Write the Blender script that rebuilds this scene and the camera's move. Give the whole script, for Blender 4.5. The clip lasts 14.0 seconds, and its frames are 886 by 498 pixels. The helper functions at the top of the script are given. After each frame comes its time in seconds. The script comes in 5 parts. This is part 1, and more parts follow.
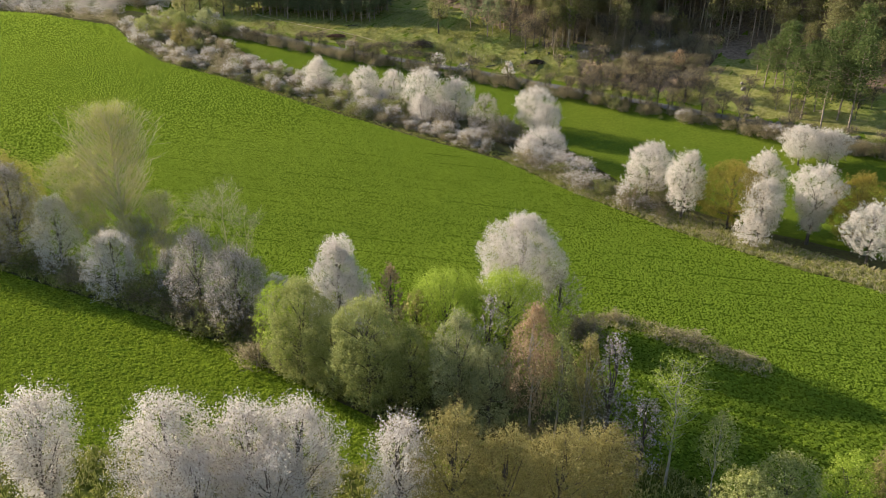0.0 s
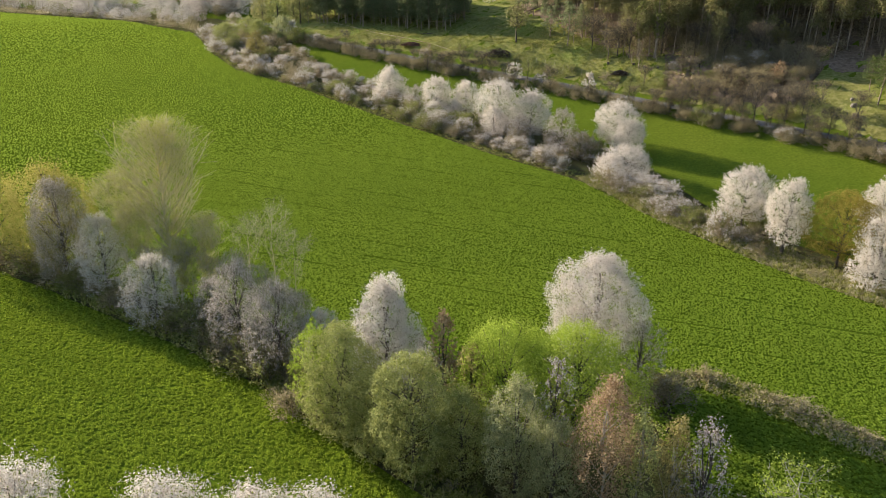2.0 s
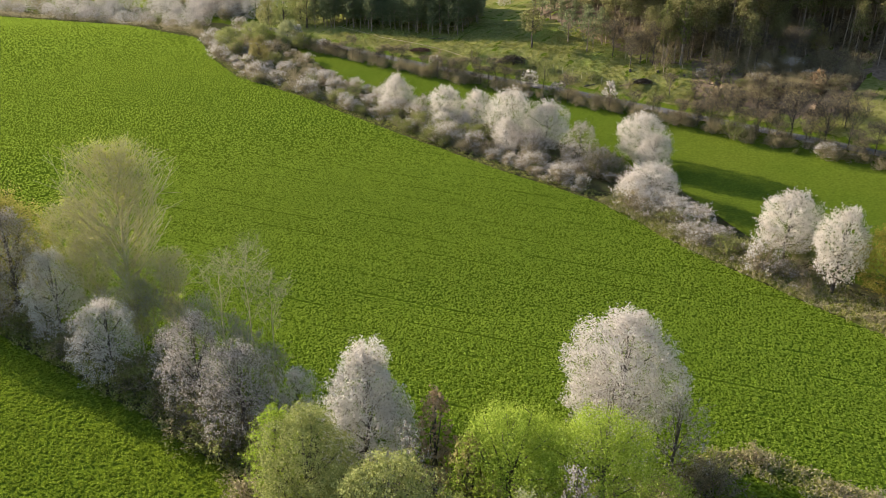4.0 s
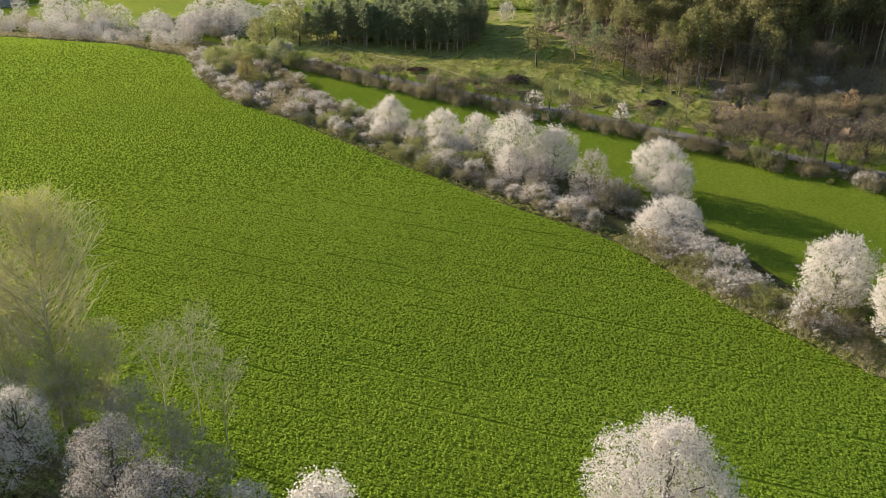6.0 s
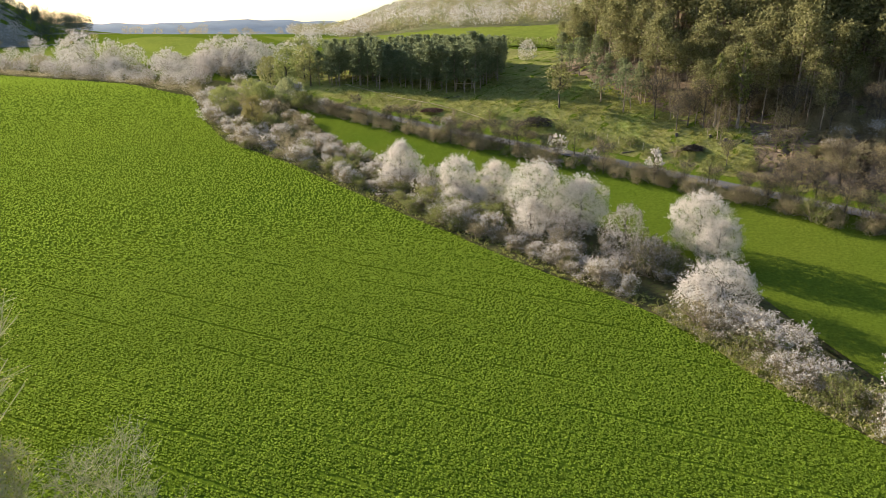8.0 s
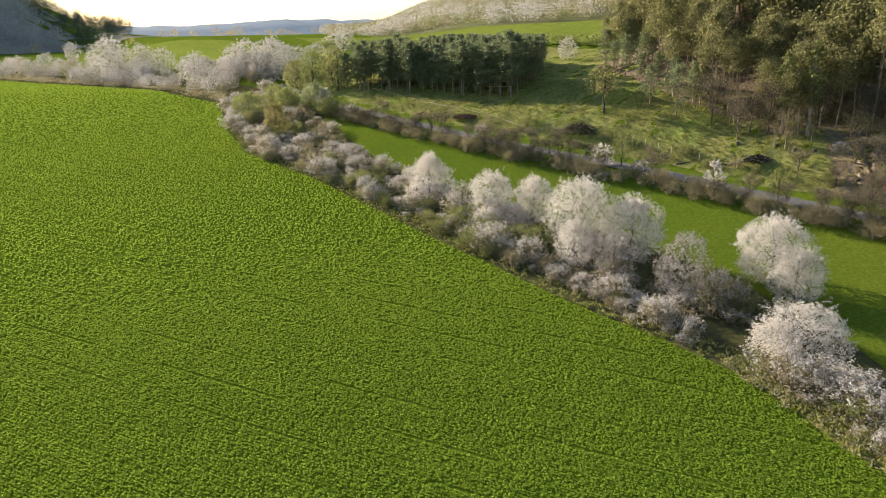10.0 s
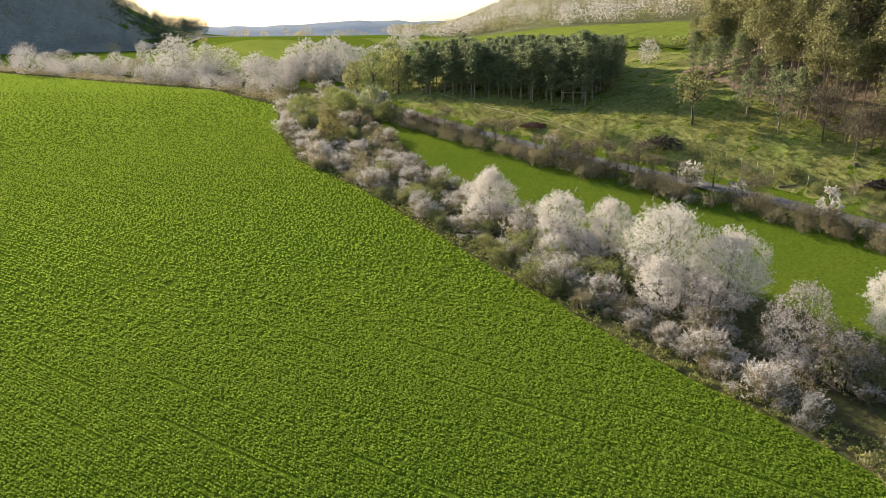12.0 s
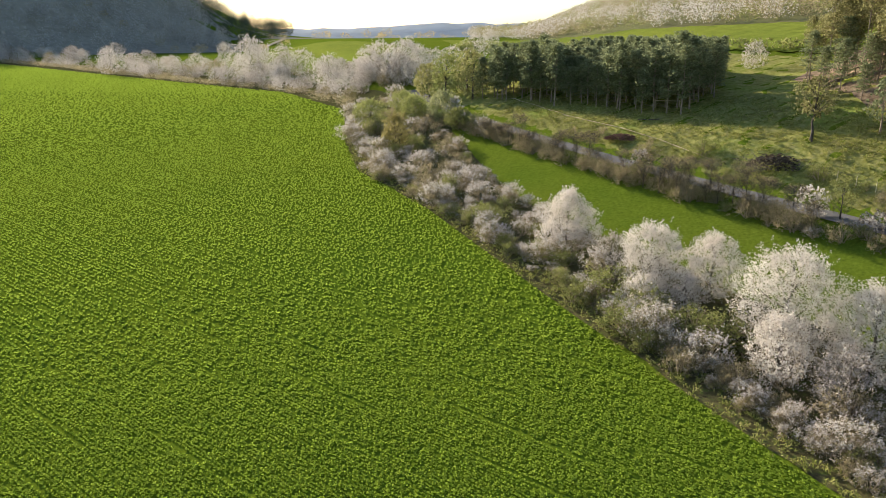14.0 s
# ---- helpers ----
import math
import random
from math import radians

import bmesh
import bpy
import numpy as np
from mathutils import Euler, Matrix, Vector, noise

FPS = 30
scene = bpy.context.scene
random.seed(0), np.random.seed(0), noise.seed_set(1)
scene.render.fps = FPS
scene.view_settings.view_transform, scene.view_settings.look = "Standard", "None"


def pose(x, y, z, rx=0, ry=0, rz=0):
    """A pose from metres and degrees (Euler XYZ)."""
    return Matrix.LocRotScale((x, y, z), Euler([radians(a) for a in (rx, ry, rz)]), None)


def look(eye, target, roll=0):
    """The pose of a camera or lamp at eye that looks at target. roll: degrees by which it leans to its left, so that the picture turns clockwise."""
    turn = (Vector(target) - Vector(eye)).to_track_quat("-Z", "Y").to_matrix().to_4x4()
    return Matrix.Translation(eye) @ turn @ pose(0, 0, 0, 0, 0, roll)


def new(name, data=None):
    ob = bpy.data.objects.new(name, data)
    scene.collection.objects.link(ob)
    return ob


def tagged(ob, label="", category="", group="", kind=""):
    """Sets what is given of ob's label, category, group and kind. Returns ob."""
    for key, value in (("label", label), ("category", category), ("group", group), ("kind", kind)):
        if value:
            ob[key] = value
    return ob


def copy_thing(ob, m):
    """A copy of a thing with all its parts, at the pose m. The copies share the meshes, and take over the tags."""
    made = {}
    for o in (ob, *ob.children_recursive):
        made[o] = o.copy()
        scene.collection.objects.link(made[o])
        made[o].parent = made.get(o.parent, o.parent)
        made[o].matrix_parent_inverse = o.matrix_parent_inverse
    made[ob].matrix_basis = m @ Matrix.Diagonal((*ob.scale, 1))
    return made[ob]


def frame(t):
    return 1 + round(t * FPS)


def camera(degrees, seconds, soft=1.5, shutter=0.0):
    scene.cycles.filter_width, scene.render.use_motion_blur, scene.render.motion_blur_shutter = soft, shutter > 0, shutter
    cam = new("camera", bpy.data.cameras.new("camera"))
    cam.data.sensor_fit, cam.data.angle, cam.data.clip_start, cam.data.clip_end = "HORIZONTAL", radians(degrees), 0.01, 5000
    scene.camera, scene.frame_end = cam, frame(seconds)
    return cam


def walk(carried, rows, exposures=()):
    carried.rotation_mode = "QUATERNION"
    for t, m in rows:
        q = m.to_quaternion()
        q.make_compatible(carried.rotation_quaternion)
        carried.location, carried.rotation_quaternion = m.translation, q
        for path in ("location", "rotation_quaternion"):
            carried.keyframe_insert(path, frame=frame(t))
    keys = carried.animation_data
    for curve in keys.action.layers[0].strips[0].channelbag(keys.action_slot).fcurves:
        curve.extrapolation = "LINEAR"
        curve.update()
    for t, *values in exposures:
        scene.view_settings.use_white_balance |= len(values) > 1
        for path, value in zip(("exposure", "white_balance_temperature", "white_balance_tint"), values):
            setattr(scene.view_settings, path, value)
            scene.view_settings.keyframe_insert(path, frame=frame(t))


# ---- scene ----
cam = camera(64.1, 14.0, 0.6)
PATH = [
    (0, (-3.258, -19.997, 24.725), (-2.988, -18.15, 24.006), 1.1),
    (0.5, (-2.968, -18.729, 24.712), (-2.73, -16.876, 23.997), 1.0),
    (1, (-2.59, -17.219, 24.725), (-2.418, -15.358, 24.013), 1.0),
    (1.5, (-2.251, -15.576, 24.685), (-2.141, -13.709, 23.976), 0.9),
    (2, (-1.836, -13.824, 24.649), (-1.772, -11.954, 23.943), 0.8),
    (2.5, (-1.457, -11.943, 24.628), (-1.415, -10.071, 23.924), 0.8),
    (3, (-1.088, -9.968, 24.605), (-1.053, -8.095, 23.904), 0.6),
    (3.2, (-0.939, -9.145, 24.61), (-0.907, -7.272, 23.909), 0.6),
    (5.3, (0.045, 0.092, 24.542), (0.046, 1.969, 23.851), 0.4),
    (5.5, (0.155, 1.06, 24.521), (0.157, 2.938, 23.834), 0.3),
    (6, (0.357, 3.349, 24.536), (0.364, 5.236, 23.873), 0.3),
    (6.5, (0.546, 5.697, 24.526), (0.558, 7.6, 23.91), 0.2),
    (7, (0.728, 8.135, 24.461), (0.744, 10.05, 23.883), 0.2),
    (7.5, (0.901, 10.533, 24.466), (0.903, 12.45, 23.895), 0.1),
    (8, (1.028, 12.951, 24.422), (0.98, 14.867, 23.853), 0.1),
    (8.2, (1.012, 13.998, 24.464), (0.945, 15.914, 23.894), 0.1),
    (10.3, (1.425, 23.365, 25.152), (1.25, 25.271, 24.574), -0.8),
    (10.5, (1.309, 24.39, 25.169), (1.117, 26.295, 24.591), -0.6),
    (11, (1.268, 26.939, 25.077), (1.027, 28.839, 24.502), -0.6),
    (11.5, (1.178, 29.436, 24.938), (0.893, 31.331, 24.366), -0.6),
    (12, (1.003, 31.927, 24.882), (0.668, 33.815, 24.311), -0.6),
    (12.5, (0.852, 34.481, 24.755), (0.467, 36.359, 24.187), -0.5),
    (13, (0.577, 36.996, 24.735), (0.14, 38.864, 24.168), -0.5),
    (13.5, (0.377, 39.537, 24.692), (-0.117, 41.391, 24.127), -0.6),
    (14, (-0.012, 41.926, 24.601), (-0.556, 43.766, 24.039), -0.4),
]
walk(cam, [(t, look(eye, target, roll)) for t, eye, target, roll in PATH], [(0, 1.03, 6600, 9.5), (14, 1.03, 6600, 9.5)])

# ---- light ----
SUN = Vector((-0.785, 0.62, 0.35)).normalized()
world = bpy.data.worlds.new("sky")
scene.world = world
world.use_nodes = True
wn = world.node_tree
sky = wn.nodes.new("ShaderNodeTexSky")
sky.sky_type, sky.sun_disc = "NISHITA", False
sky.sun_elevation, sky.sun_rotation = math.asin(SUN.z), math.atan2(SUN.x, SUN.y)
sky.air_density, sky.dust_density, sky.ozone_density = 1.0, 1.0, 2.0
wn.links.new(sky.outputs[0], wn.nodes["Background"].inputs[0])
wn.nodes["Background"].inputs[1].default_value = 0.10
lamp = bpy.data.lights.new("sun", "SUN")
lamp.energy, lamp.angle, lamp.color = 5.0, radians(0.6), (1.0, 0.89, 0.72)
sun = new("sun", lamp)
sun.matrix_world = look(SUN * 100, (0, 0, 0))

rng = np.random.default_rng(7)


# ---- materials ----
def material(name, rough=0.9):
    m = bpy.data.materials.new(name)
    m.use_nodes = True
    tree = m.node_tree
    bsdf = tree.nodes["Principled BSDF"]
    bsdf.inputs["Roughness"].default_value = rough
    bsdf.inputs["Specular IOR Level"].default_value = 0.2
    return m, tree, bsdf


def ramp(tree, fac, stops):
    r = tree.nodes.new("ShaderNodeValToRGB")
    while len(r.color_ramp.elements) < len(stops):
        r.color_ramp.elements.new(0.5)
    for e, (p, c) in zip(r.color_ramp.elements, stops):
        e.position, e.color = p, (*c, 1)
    tree.links.new(fac, r.inputs[0])
    return r.outputs[0]


def noise_fac(tree, scale, detail=4.0, stretch=(1, 1, 1), turn=0.0, rough=0.55):
    co = tree.nodes.new("ShaderNodeTexCoord")
    mp = tree.nodes.new("ShaderNodeMapping")
    mp.vector_type = "TEXTURE"
    mp.inputs["Scale"].default_value = tuple(1 / v for v in stretch)
    mp.inputs["Rotation"].default_value = (0, 0, turn)
    n = tree.nodes.new("ShaderNodeTexNoise")
    n.inputs["Scale"].default_value, n.inputs["Detail"].default_value = scale, detail
    n.inputs["Roughness"].default_value = rough
    tree.links.new(co.outputs["Object"], mp.inputs["Vector"])
    tree.links.new(mp.outputs[0], n.inputs["Vector"])
    return n.outputs["Fac"]


def mix(tree, fac, a, b, mode="MIX"):
    m = tree.nodes.new("ShaderNodeMix")
    m.data_type, m.blend_type = "RGBA", mode
    for sock, v in ((m.inputs[0], fac), (m.inputs[6], a), (m.inputs[7], b)):
        if isinstance(v, (int, float)):
            sock.default_value = v
        elif isinstance(v, tuple):
            sock.default_value = (*v, 1)
        else:
            tree.links.new(v, sock)
    return m.outputs[2]


def bump(tree, bsdf, fac, strength, distance):
    b = tree.nodes.new("ShaderNodeBump")
    b.inputs["Strength"].default_value, b.inputs["Distance"].default_value = strength, distance
    tree.links.new(fac, b.inputs["Height"])
    tree.links.new(b.outputs[0], bsdf.inputs["Normal"])


def soil_material(name, fine, coarse, fine_scale, coarse_scale, depth, stretch=(1, 1, 1), turn=0.0):
    """Ground cover: fine grain between the colours of fine, tinted by broad patches between those of coarse."""
    m, tree, bsdf = material(name, 1.0)
    bsdf.inputs["Specular IOR Level"].default_value = 0.0
    grain = noise_fac(tree, fine_scale, 6, stretch, turn, 0.7)
    a = ramp(tree, grain, fine)
    b = ramp(tree, noise_fac(tree, coarse_scale, 3), coarse)
    tint = mix(tree, 1.0, a, b, "MULTIPLY")
    tree.links.new(tint, bsdf.inputs["Base Color"])
    bump(tree, bsdf, grain, 0.9, depth)
    return m


def leaf_material(name, stops, glow=0.35, rough=0.6, shine=0.0):
    """Leaves or petals: every one takes its own tint, and light passes through."""
    m, tree, bsdf = material(name, rough)
    geo = tree.nodes.new("ShaderNodeNewGeometry")
    tint = ramp(tree, geo.outputs["Random Per Island"], stops)
    tint = mix(tree, ramp(tree, noise_fac(tree, 0.9, 2), [(0.3, (0, 0, 0)), (0.75, (0.25, 0.25, 0.25))]), tint, stops[0][1])
    tree.links.new(tint, bsdf.inputs["Base Color"])
    bsdf.inputs["Specular IOR Level"].default_value = shine
    through_light = tree.nodes.new("ShaderNodeBsdfTranslucent")
    tree.links.new(tint, through_light.inputs["Color"])
    both = tree.nodes.new("ShaderNodeMixShader")
    both.inputs[0].default_value = glow
    tree.links.new(bsdf.outputs[0], both.inputs[1])
    tree.links.new(through_light.outputs[0], both.inputs[2])
    tree.links.new(both.outputs[0], tree.nodes["Material Output"].inputs["Surface"])
    return m


def bark_material(name, dark, light, scale=5.0):
    m, tree, bsdf = material(name, 0.9)
    n = noise_fac(tree, scale, 5, (1, 1, 0.35))
    tree.links.new(ramp(tree, n, [(0.35, dark), (0.65, light)]), bsdf.inputs["Base Color"])
    bump(tree, bsdf, n, 0.6, 0.02)
    return m


ROWS_TURN = math.atan2(-0.37, 0.93)
M_MEADOW = soil_material("meadow_grass", [(0.25, (0.069, 0.095, 0.015)), (0.5, (0.121, 0.162, 0.019)), (0.75, (0.178, 0.224, 0.034))],
                         [(0.3, (0.8, 0.9, 0.75)), (0.7, (1.1, 1.05, 1.0))], 3.5, 0.06, 0.12)
M_CROP = soil_material("young_crop_soil", [(0.25, (0.088, 0.129, 0.013)), (0.5, (0.106, 0.154, 0.016)), (0.75, (0.124, 0.178, 0.020))],
                       [(0.3, (0.82, 0.9, 0.8)), (0.7, (1.15, 1.06, 0.9))], 2.6, 0.045, 0.05, (1, 1.3, 1), ROWS_TURN)
# Hill floor lightened so that its colour carries the haze.
M_HILLFLOOR = soil_material("wooded_hill", [(0.3, (0.234, 0.216, 0.180)), (0.7, (0.360, 0.332, 0.278))], [(0.3, (.9, .9, .9)), (0.7, (1.05, 1.05, 1))], .3, .03, .3)
M_HILLGRASS = soil_material("hill_grass", [(0.3, (0.135, 0.140, 0.065)), (0.7, (0.24, 0.235, 0.135))], [(0.3, (.85, .8, .75)), (0.7, (1.05, 1.1, .95))], .5, .03, .2)
M_CROP_FINE = soil_material("sown_grass", [(0.28, (0.089, 0.136, 0.014)), (0.5, (0.130, 0.186, 0.018)), (0.72, (0.170, 0.237, 0.026))],
                            [(0.3, (0.85, 0.9, 0.8)), (0.7, (1.15, 1.05, 0.9))], 5.0, 0.09, 0.12)
M_LITTER = soil_material("leaf_litter", [(0.3, (0.053, 0.048, 0.025)), (0.5, (0.112, 0.104, 0.049)), (0.7, (0.105, 0.152, 0.035))],
                         [(0.3, (0.8, 0.8, 0.8)), (0.7, (1.1, 1.05, 1.0))], 2.5, 0.3, 0.1)
M_DRY = soil_material("dry_verge", [(0.3, (0.12, 0.14, 0.035)), (0.5, (0.23, 0.225, 0.085)), (0.7, (0.35, 0.31, 0.17))],
                      [(0.3, (0.75, 0.85, 0.6)), (0.7, (1.1, 1.0, 1.0))], 2.8, 0.35, 0.15)
M_SLOPE = soil_material("rough_slope", [(0.28, (0.150, 0.156, 0.048)), (0.5, (0.262, 0.262, 0.088)), (0.7, (0.380, 0.345, 0.170))],
                        [(0.32, (0.80, 0.76, 0.72)), (0.5, (1.0, 1.0, 0.9)), (0.68, (0.88, 1.04, 0.70))], 1.6, 0.13, 0.2)
M_OLDGRASS = soil_material("old_grass", [(0.28, (0.085, 0.105, 0.020)), (0.5, (0.140, 0.160, 0.034)), (0.72, (0.215, 0.215, 0.070))],
                           [(0.3, (0.85, 0.9, 0.8)), (0.7, (1.1, 1.03, 0.95))], 2.4, 0.12, 0.12)
M_FLOOR = soil_material("forest_floor", [(0.3, (0.138, 0.103, 0.078)), (0.5, (0.259, 0.196, 0.149)), (0.72, (0.391, 0.302, 0.230))],
                        [(0.3, (0.8, 0.8, 0.75)), (0.7, (1.1, 1.05, 1.0))], 1.8, 0.2, 0.2)
M_ROAD = soil_material("worn_asphalt", [(0.3, (0.135, 0.130, 0.131)), (0.6, (0.216, 0.208, 0.206))],
                       [(0.3, (0.85, 0.85, 0.85)), (0.7, (1.05, 1.05, 1.05))], 12, 0.5, 0.01)
M_FAR_FIELD = soil_material("far_field", [(0.3, (0.145, 0.180, 0.036)), (0.6, (0.195, 0.232, 0.048))],
                            [(0.3, (0.9, 0.95, 0.85)), (0.7, (1.1, 1.05, 0.9))], 0.8, 0.02, 0.1)

WHITE = [(0.0, (0.20, 0.17, 0.11)), (0.07, (0.42, 0.37, 0.30)), (0.13, (0.74, 0.68, 0.62)), (0.6, (0.85, 0.79, 0.73)), (1.0, (0.90, 0.85, 0.82))]
# Darker petals than WHITE, for shade painted in and for thin dull blossom.
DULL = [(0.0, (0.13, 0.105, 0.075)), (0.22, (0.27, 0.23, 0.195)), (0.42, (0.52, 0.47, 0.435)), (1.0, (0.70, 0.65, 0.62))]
M_PETAL = leaf_material("pinkish_white_blossom", [(0.0, (0.20, 0.17, 0.12)), (0.06, (0.40, 0.35, 0.29)), (0.14, (0.66, 0.60, 0.56)), (0.6, (0.76, 0.70, 0.65)), (1.0, (0.86, 0.81, 0.77))], 0.45)
M_BLOSSOM = leaf_material("white_blossom", WHITE, 0.5)
M_DULL = leaf_material("dull_shaded_blossom", DULL, 0.42)
M_THORN = leaf_material("thorn_blossom", [(0.0, (0.24, 0.21, 0.15)), (0.12, (0.42, 0.37, 0.31)), (0.3, (0.68, 0.62, 0.58)), (1.0, (0.84, 0.79, 0.76))], 0.38)
M_OLIVE = leaf_material("olive_leaves", [(0.0, (0.242, 0.257, 0.083)), (0.5, (0.411, 0.436, 0.155)), (1.0, (0.597, 0.592, 0.265))], 0.38)
M_GREYOLIVE = leaf_material("grey_olive_leaves", [(0.0, (0.246, 0.259, 0.131)), (0.5, (0.423, 0.435, 0.219)), (1.0, (0.614, 0.600, 0.338))], 0.38)
M_LIME = leaf_material("lime_leaves", [(0.0, (0.209, 0.276, 0.041)), (0.5, (0.391, 0.500, 0.070)), (1.0, (0.547, 0.632, 0.142))], 0.5)
M_YELLOW = leaf_material("yellow_willow_leaves", [(0.0, (0.29, 0.26, 0.065)), (0.5, (0.44, 0.39, 0.115)), (1.0, (0.56, 0.50, 0.17))], 0.5)
M_OCHRE = leaf_material("ochre_buds", [(0.0, (0.22, 0.19, 0.075)), (0.5, (0.36, 0.315, 0.125)), (1.0, (0.50, 0.445, 0.20))], 0.5)
M_GOLD = leaf_material("golden_catkins", [(0.0, (0.228, 0.180, 0.039)), (0.5, (0.361, 0.290, 0.066)), (1.0, (0.475, 0.390, 0.110))], 0.5)
M_RUST = leaf_material("rust_catkins", [(0.0, (0.269, 0.185, 0.112)), (0.5, (0.470, 0.336, 0.213)), (1.0, (0.616, 0.470, 0.314))], 0.5)
M_BUDS = leaf_material("pale_buds", [(0.0, (0.368, 0.366, 0.084)), (0.5, (0.551, 0.548, 0.135)), (1.0, (0.686, 0.682, 0.196))], 0.5)
M_BLUEBUDS = leaf_material("grey_green_buds", [(0.0, (0.18, 0.20, 0.105)), (1.0, (0.33, 0.35, 0.19))], 0.55)
M_HEDGE = leaf_material("hedge_leaves", [(0.0, (0.140, 0.150, 0.050)), (0.5, (0.270, 0.285, 0.100)), (1.0, (0.410, 0.420, 0.170))], 0.5)
M_WILLOW = leaf_material("pale_willow_leaves", [(0.0, (0.26, 0.25, 0.10)), (0.5, (0.42, 0.40, 0.175)), (1.0, (0.55, 0.52, 0.25))], 0.5)
M_SCRUB = leaf_material("brown_scrub", [(0.0, (0.194, 0.162, 0.099)), (0.5, (0.373, 0.318, 0.191)), (1.0, (0.554, 0.480, 0.304))], 0.55)
M_ROADBUD = leaf_material("olive_brown_buds", [(0.0, (0.231, 0.183, 0.102)), (0.5, (0.439, 0.355, 0.193)), (1.0, (0.692, 0.570, 0.318))], 0.55)
# M_PINE and M_PINE_WARM are lightened so that haze sits in their colours.
M_PINE = leaf_material("pine_needles", [(0.0, (0.145, 0.167, 0.090)), (0.5, (0.243, 0.272, 0.144)), (1.0, (0.361, 0.386, 0.212))], 0.5)
M_FARPINE = leaf_material("far_pine_needles", [(0.0, (0.060, 0.078, 0.055)), (1.0, (0.125, 0.145, 0.100))], 0.05)
M_BANKPINE = leaf_material("fresh_pine_needles", [(0.0, (0.075, 0.10, 0.032)), (0.5, (0.14, 0.18, 0.06)), (1.0, (0.22, 0.27, 0.10))], 0.4)
M_PINE_WARM = leaf_material("old_pine_needles", [(0.0, (0.143, 0.138, 0.056)), (0.5, (0.283, 0.272, 0.123)), (1.0, (0.444, 0.406, 0.201))], 0.58)
M_CROPLEAF = leaf_material("crop_leaves", [(0.0, (0.210, 0.293, 0.037)), (0.5, (0.299, 0.405, 0.053)), (1.0, (0.379, 0.500, 0.069))], 0.64, 0.6)
M_GRASSLEAF = leaf_material("grass_blades", [(0.0, (0.207, 0.277, 0.029)), (0.5, (0.287, 0.372, 0.041)), (1.0, (0.366, 0.454, 0.060))], 0.5, 0.6)
M_STRAW = leaf_material("straw", [(0.0, (0.27, 0.25, 0.11)), (0.5, (0.40, 0.355, 0.20)), (1.0, (0.52, 0.46, 0.29))], 0.3)
M_BROWNLITTER = leaf_material("dark_brushwood", [(0.0, (0.05, 0.04, 0.03)), (0.6, (0.12, 0.095, 0.07)), (1.0, (0.22, 0.17, 0.13))], 0.1)
M_TUSSOCK = leaf_material("tussock", [(0.0, (0.176, 0.203, 0.043)), (0.5, (0.331, 0.344, 0.088)), (1.0, (0.527, 0.472, 0.195))], 0.3)
# Pale narrow greys: haze put into the colour of the far wood.
M_HAZEWOOD = leaf_material("hazed_wood", [(0.0, (0.380, 0.359, 0.327)), (0.6, (0.444, 0.422, 0.385)), (1.0, (0.486, 0.465, 0.417))], 0.3)
M_CUT = bark_material("cut_wood", (0.42, 0.33, 0.21), (0.62, 0.52, 0.36), 9.0)
M_CHIPS = bark_material("reddish_bark_chips", (0.14, 0.07, 0.05), (0.30, 0.17, 0.12), 6.0)
M_ROCK = bark_material("weathered_stone", (0.10, 0.09, 0.07), (0.27, 0.24, 0.20), 3.0)
M_BARK = bark_material("grey_brown_bark", (0.055, 0.045, 0.038), (0.16, 0.135, 0.115))
M_PALEBARK = bark_material("pale_bark", (0.26, 0.23, 0.19), (0.50, 0.46, 0.40))
M_TWIG = bark_material("grey_twigs", (0.393, 0.350, 0.213), (0.670, 0.605, 0.383))
M_PINEBARK = bark_material("pine_bark", (0.21, 0.160, 0.125), (0.46, 0.36, 0.28))
M_BROWNTWIG = bark_material("brown_twigs", (0.195, 0.156, 0.108), (0.507, 0.410, 0.293))


# ---- the lie of the land ----
# Valley floor, road bank, steep wooded hill on one side, far hills.
VALLEY = [(-400, -3), (0, 0), (45, .4), (60, 1.4), (75, 2.8), (90, 4.1), (107, 5.6), (150, 9.8), (190, 13.0), (330, 18.5), (700, 21), (4000, 24)]
ROAD = [(180, -85), (117, 7.5), (81, 50), (48.7, 82.4), (39.4, 91.2), (29.7, 100.2), (22.2, 107.6), (10, 117.5), (-3.5, 129), (-15, 140), (-28, 153), (-48, 181), (-85, 235), (-150, 330), (-240, 470)]
BANK = [(-60, 0), (-20, 0), (-10, .7), (-6, 1.5), (-2.2, 2.7), (2.2, 2.9), (8, 6.0), (12, 7.0), (20, 8.4), (4000, 8.4)]
STEEP = [(20, 0), (32, 4), (60, 19), (110, 44), (200, 70), (400, 85), (4000, 60)]
GENTLE = [(20, 0), (60, 2.5), (110, 8), (180, 16.5), (300, 27), (600, 30), (4000, 28)]


def table(v, rows):
    xs, ys = zip(*rows)
    return np.interp(v, xs, ys)


def road_offset(x, y):
    """Signed distance from the road's middle, positive uphill."""
    x, y = np.asarray(x, float), np.asarray(y, float)
    best, side = np.full(x.shape, 1e9), np.ones(x.shape)
    for (ax, ay), (bx, by) in zip(ROAD, ROAD[1:]):
        dx, dy = bx - ax, by - ay
        u = np.clip(((x - ax) * dx + (y - ay) * dy) / (dx * dx + dy * dy), 0, 1)
        px, py = x - ax - u * dx, y - ay - u * dy
        d = np.hypot(px, py)
        near = d < best
        best = np.where(near, d, best)
        side = np.where(near, np.where(dx * py - dy * px < 0, 1.0, -1.0), side)
    return best * side


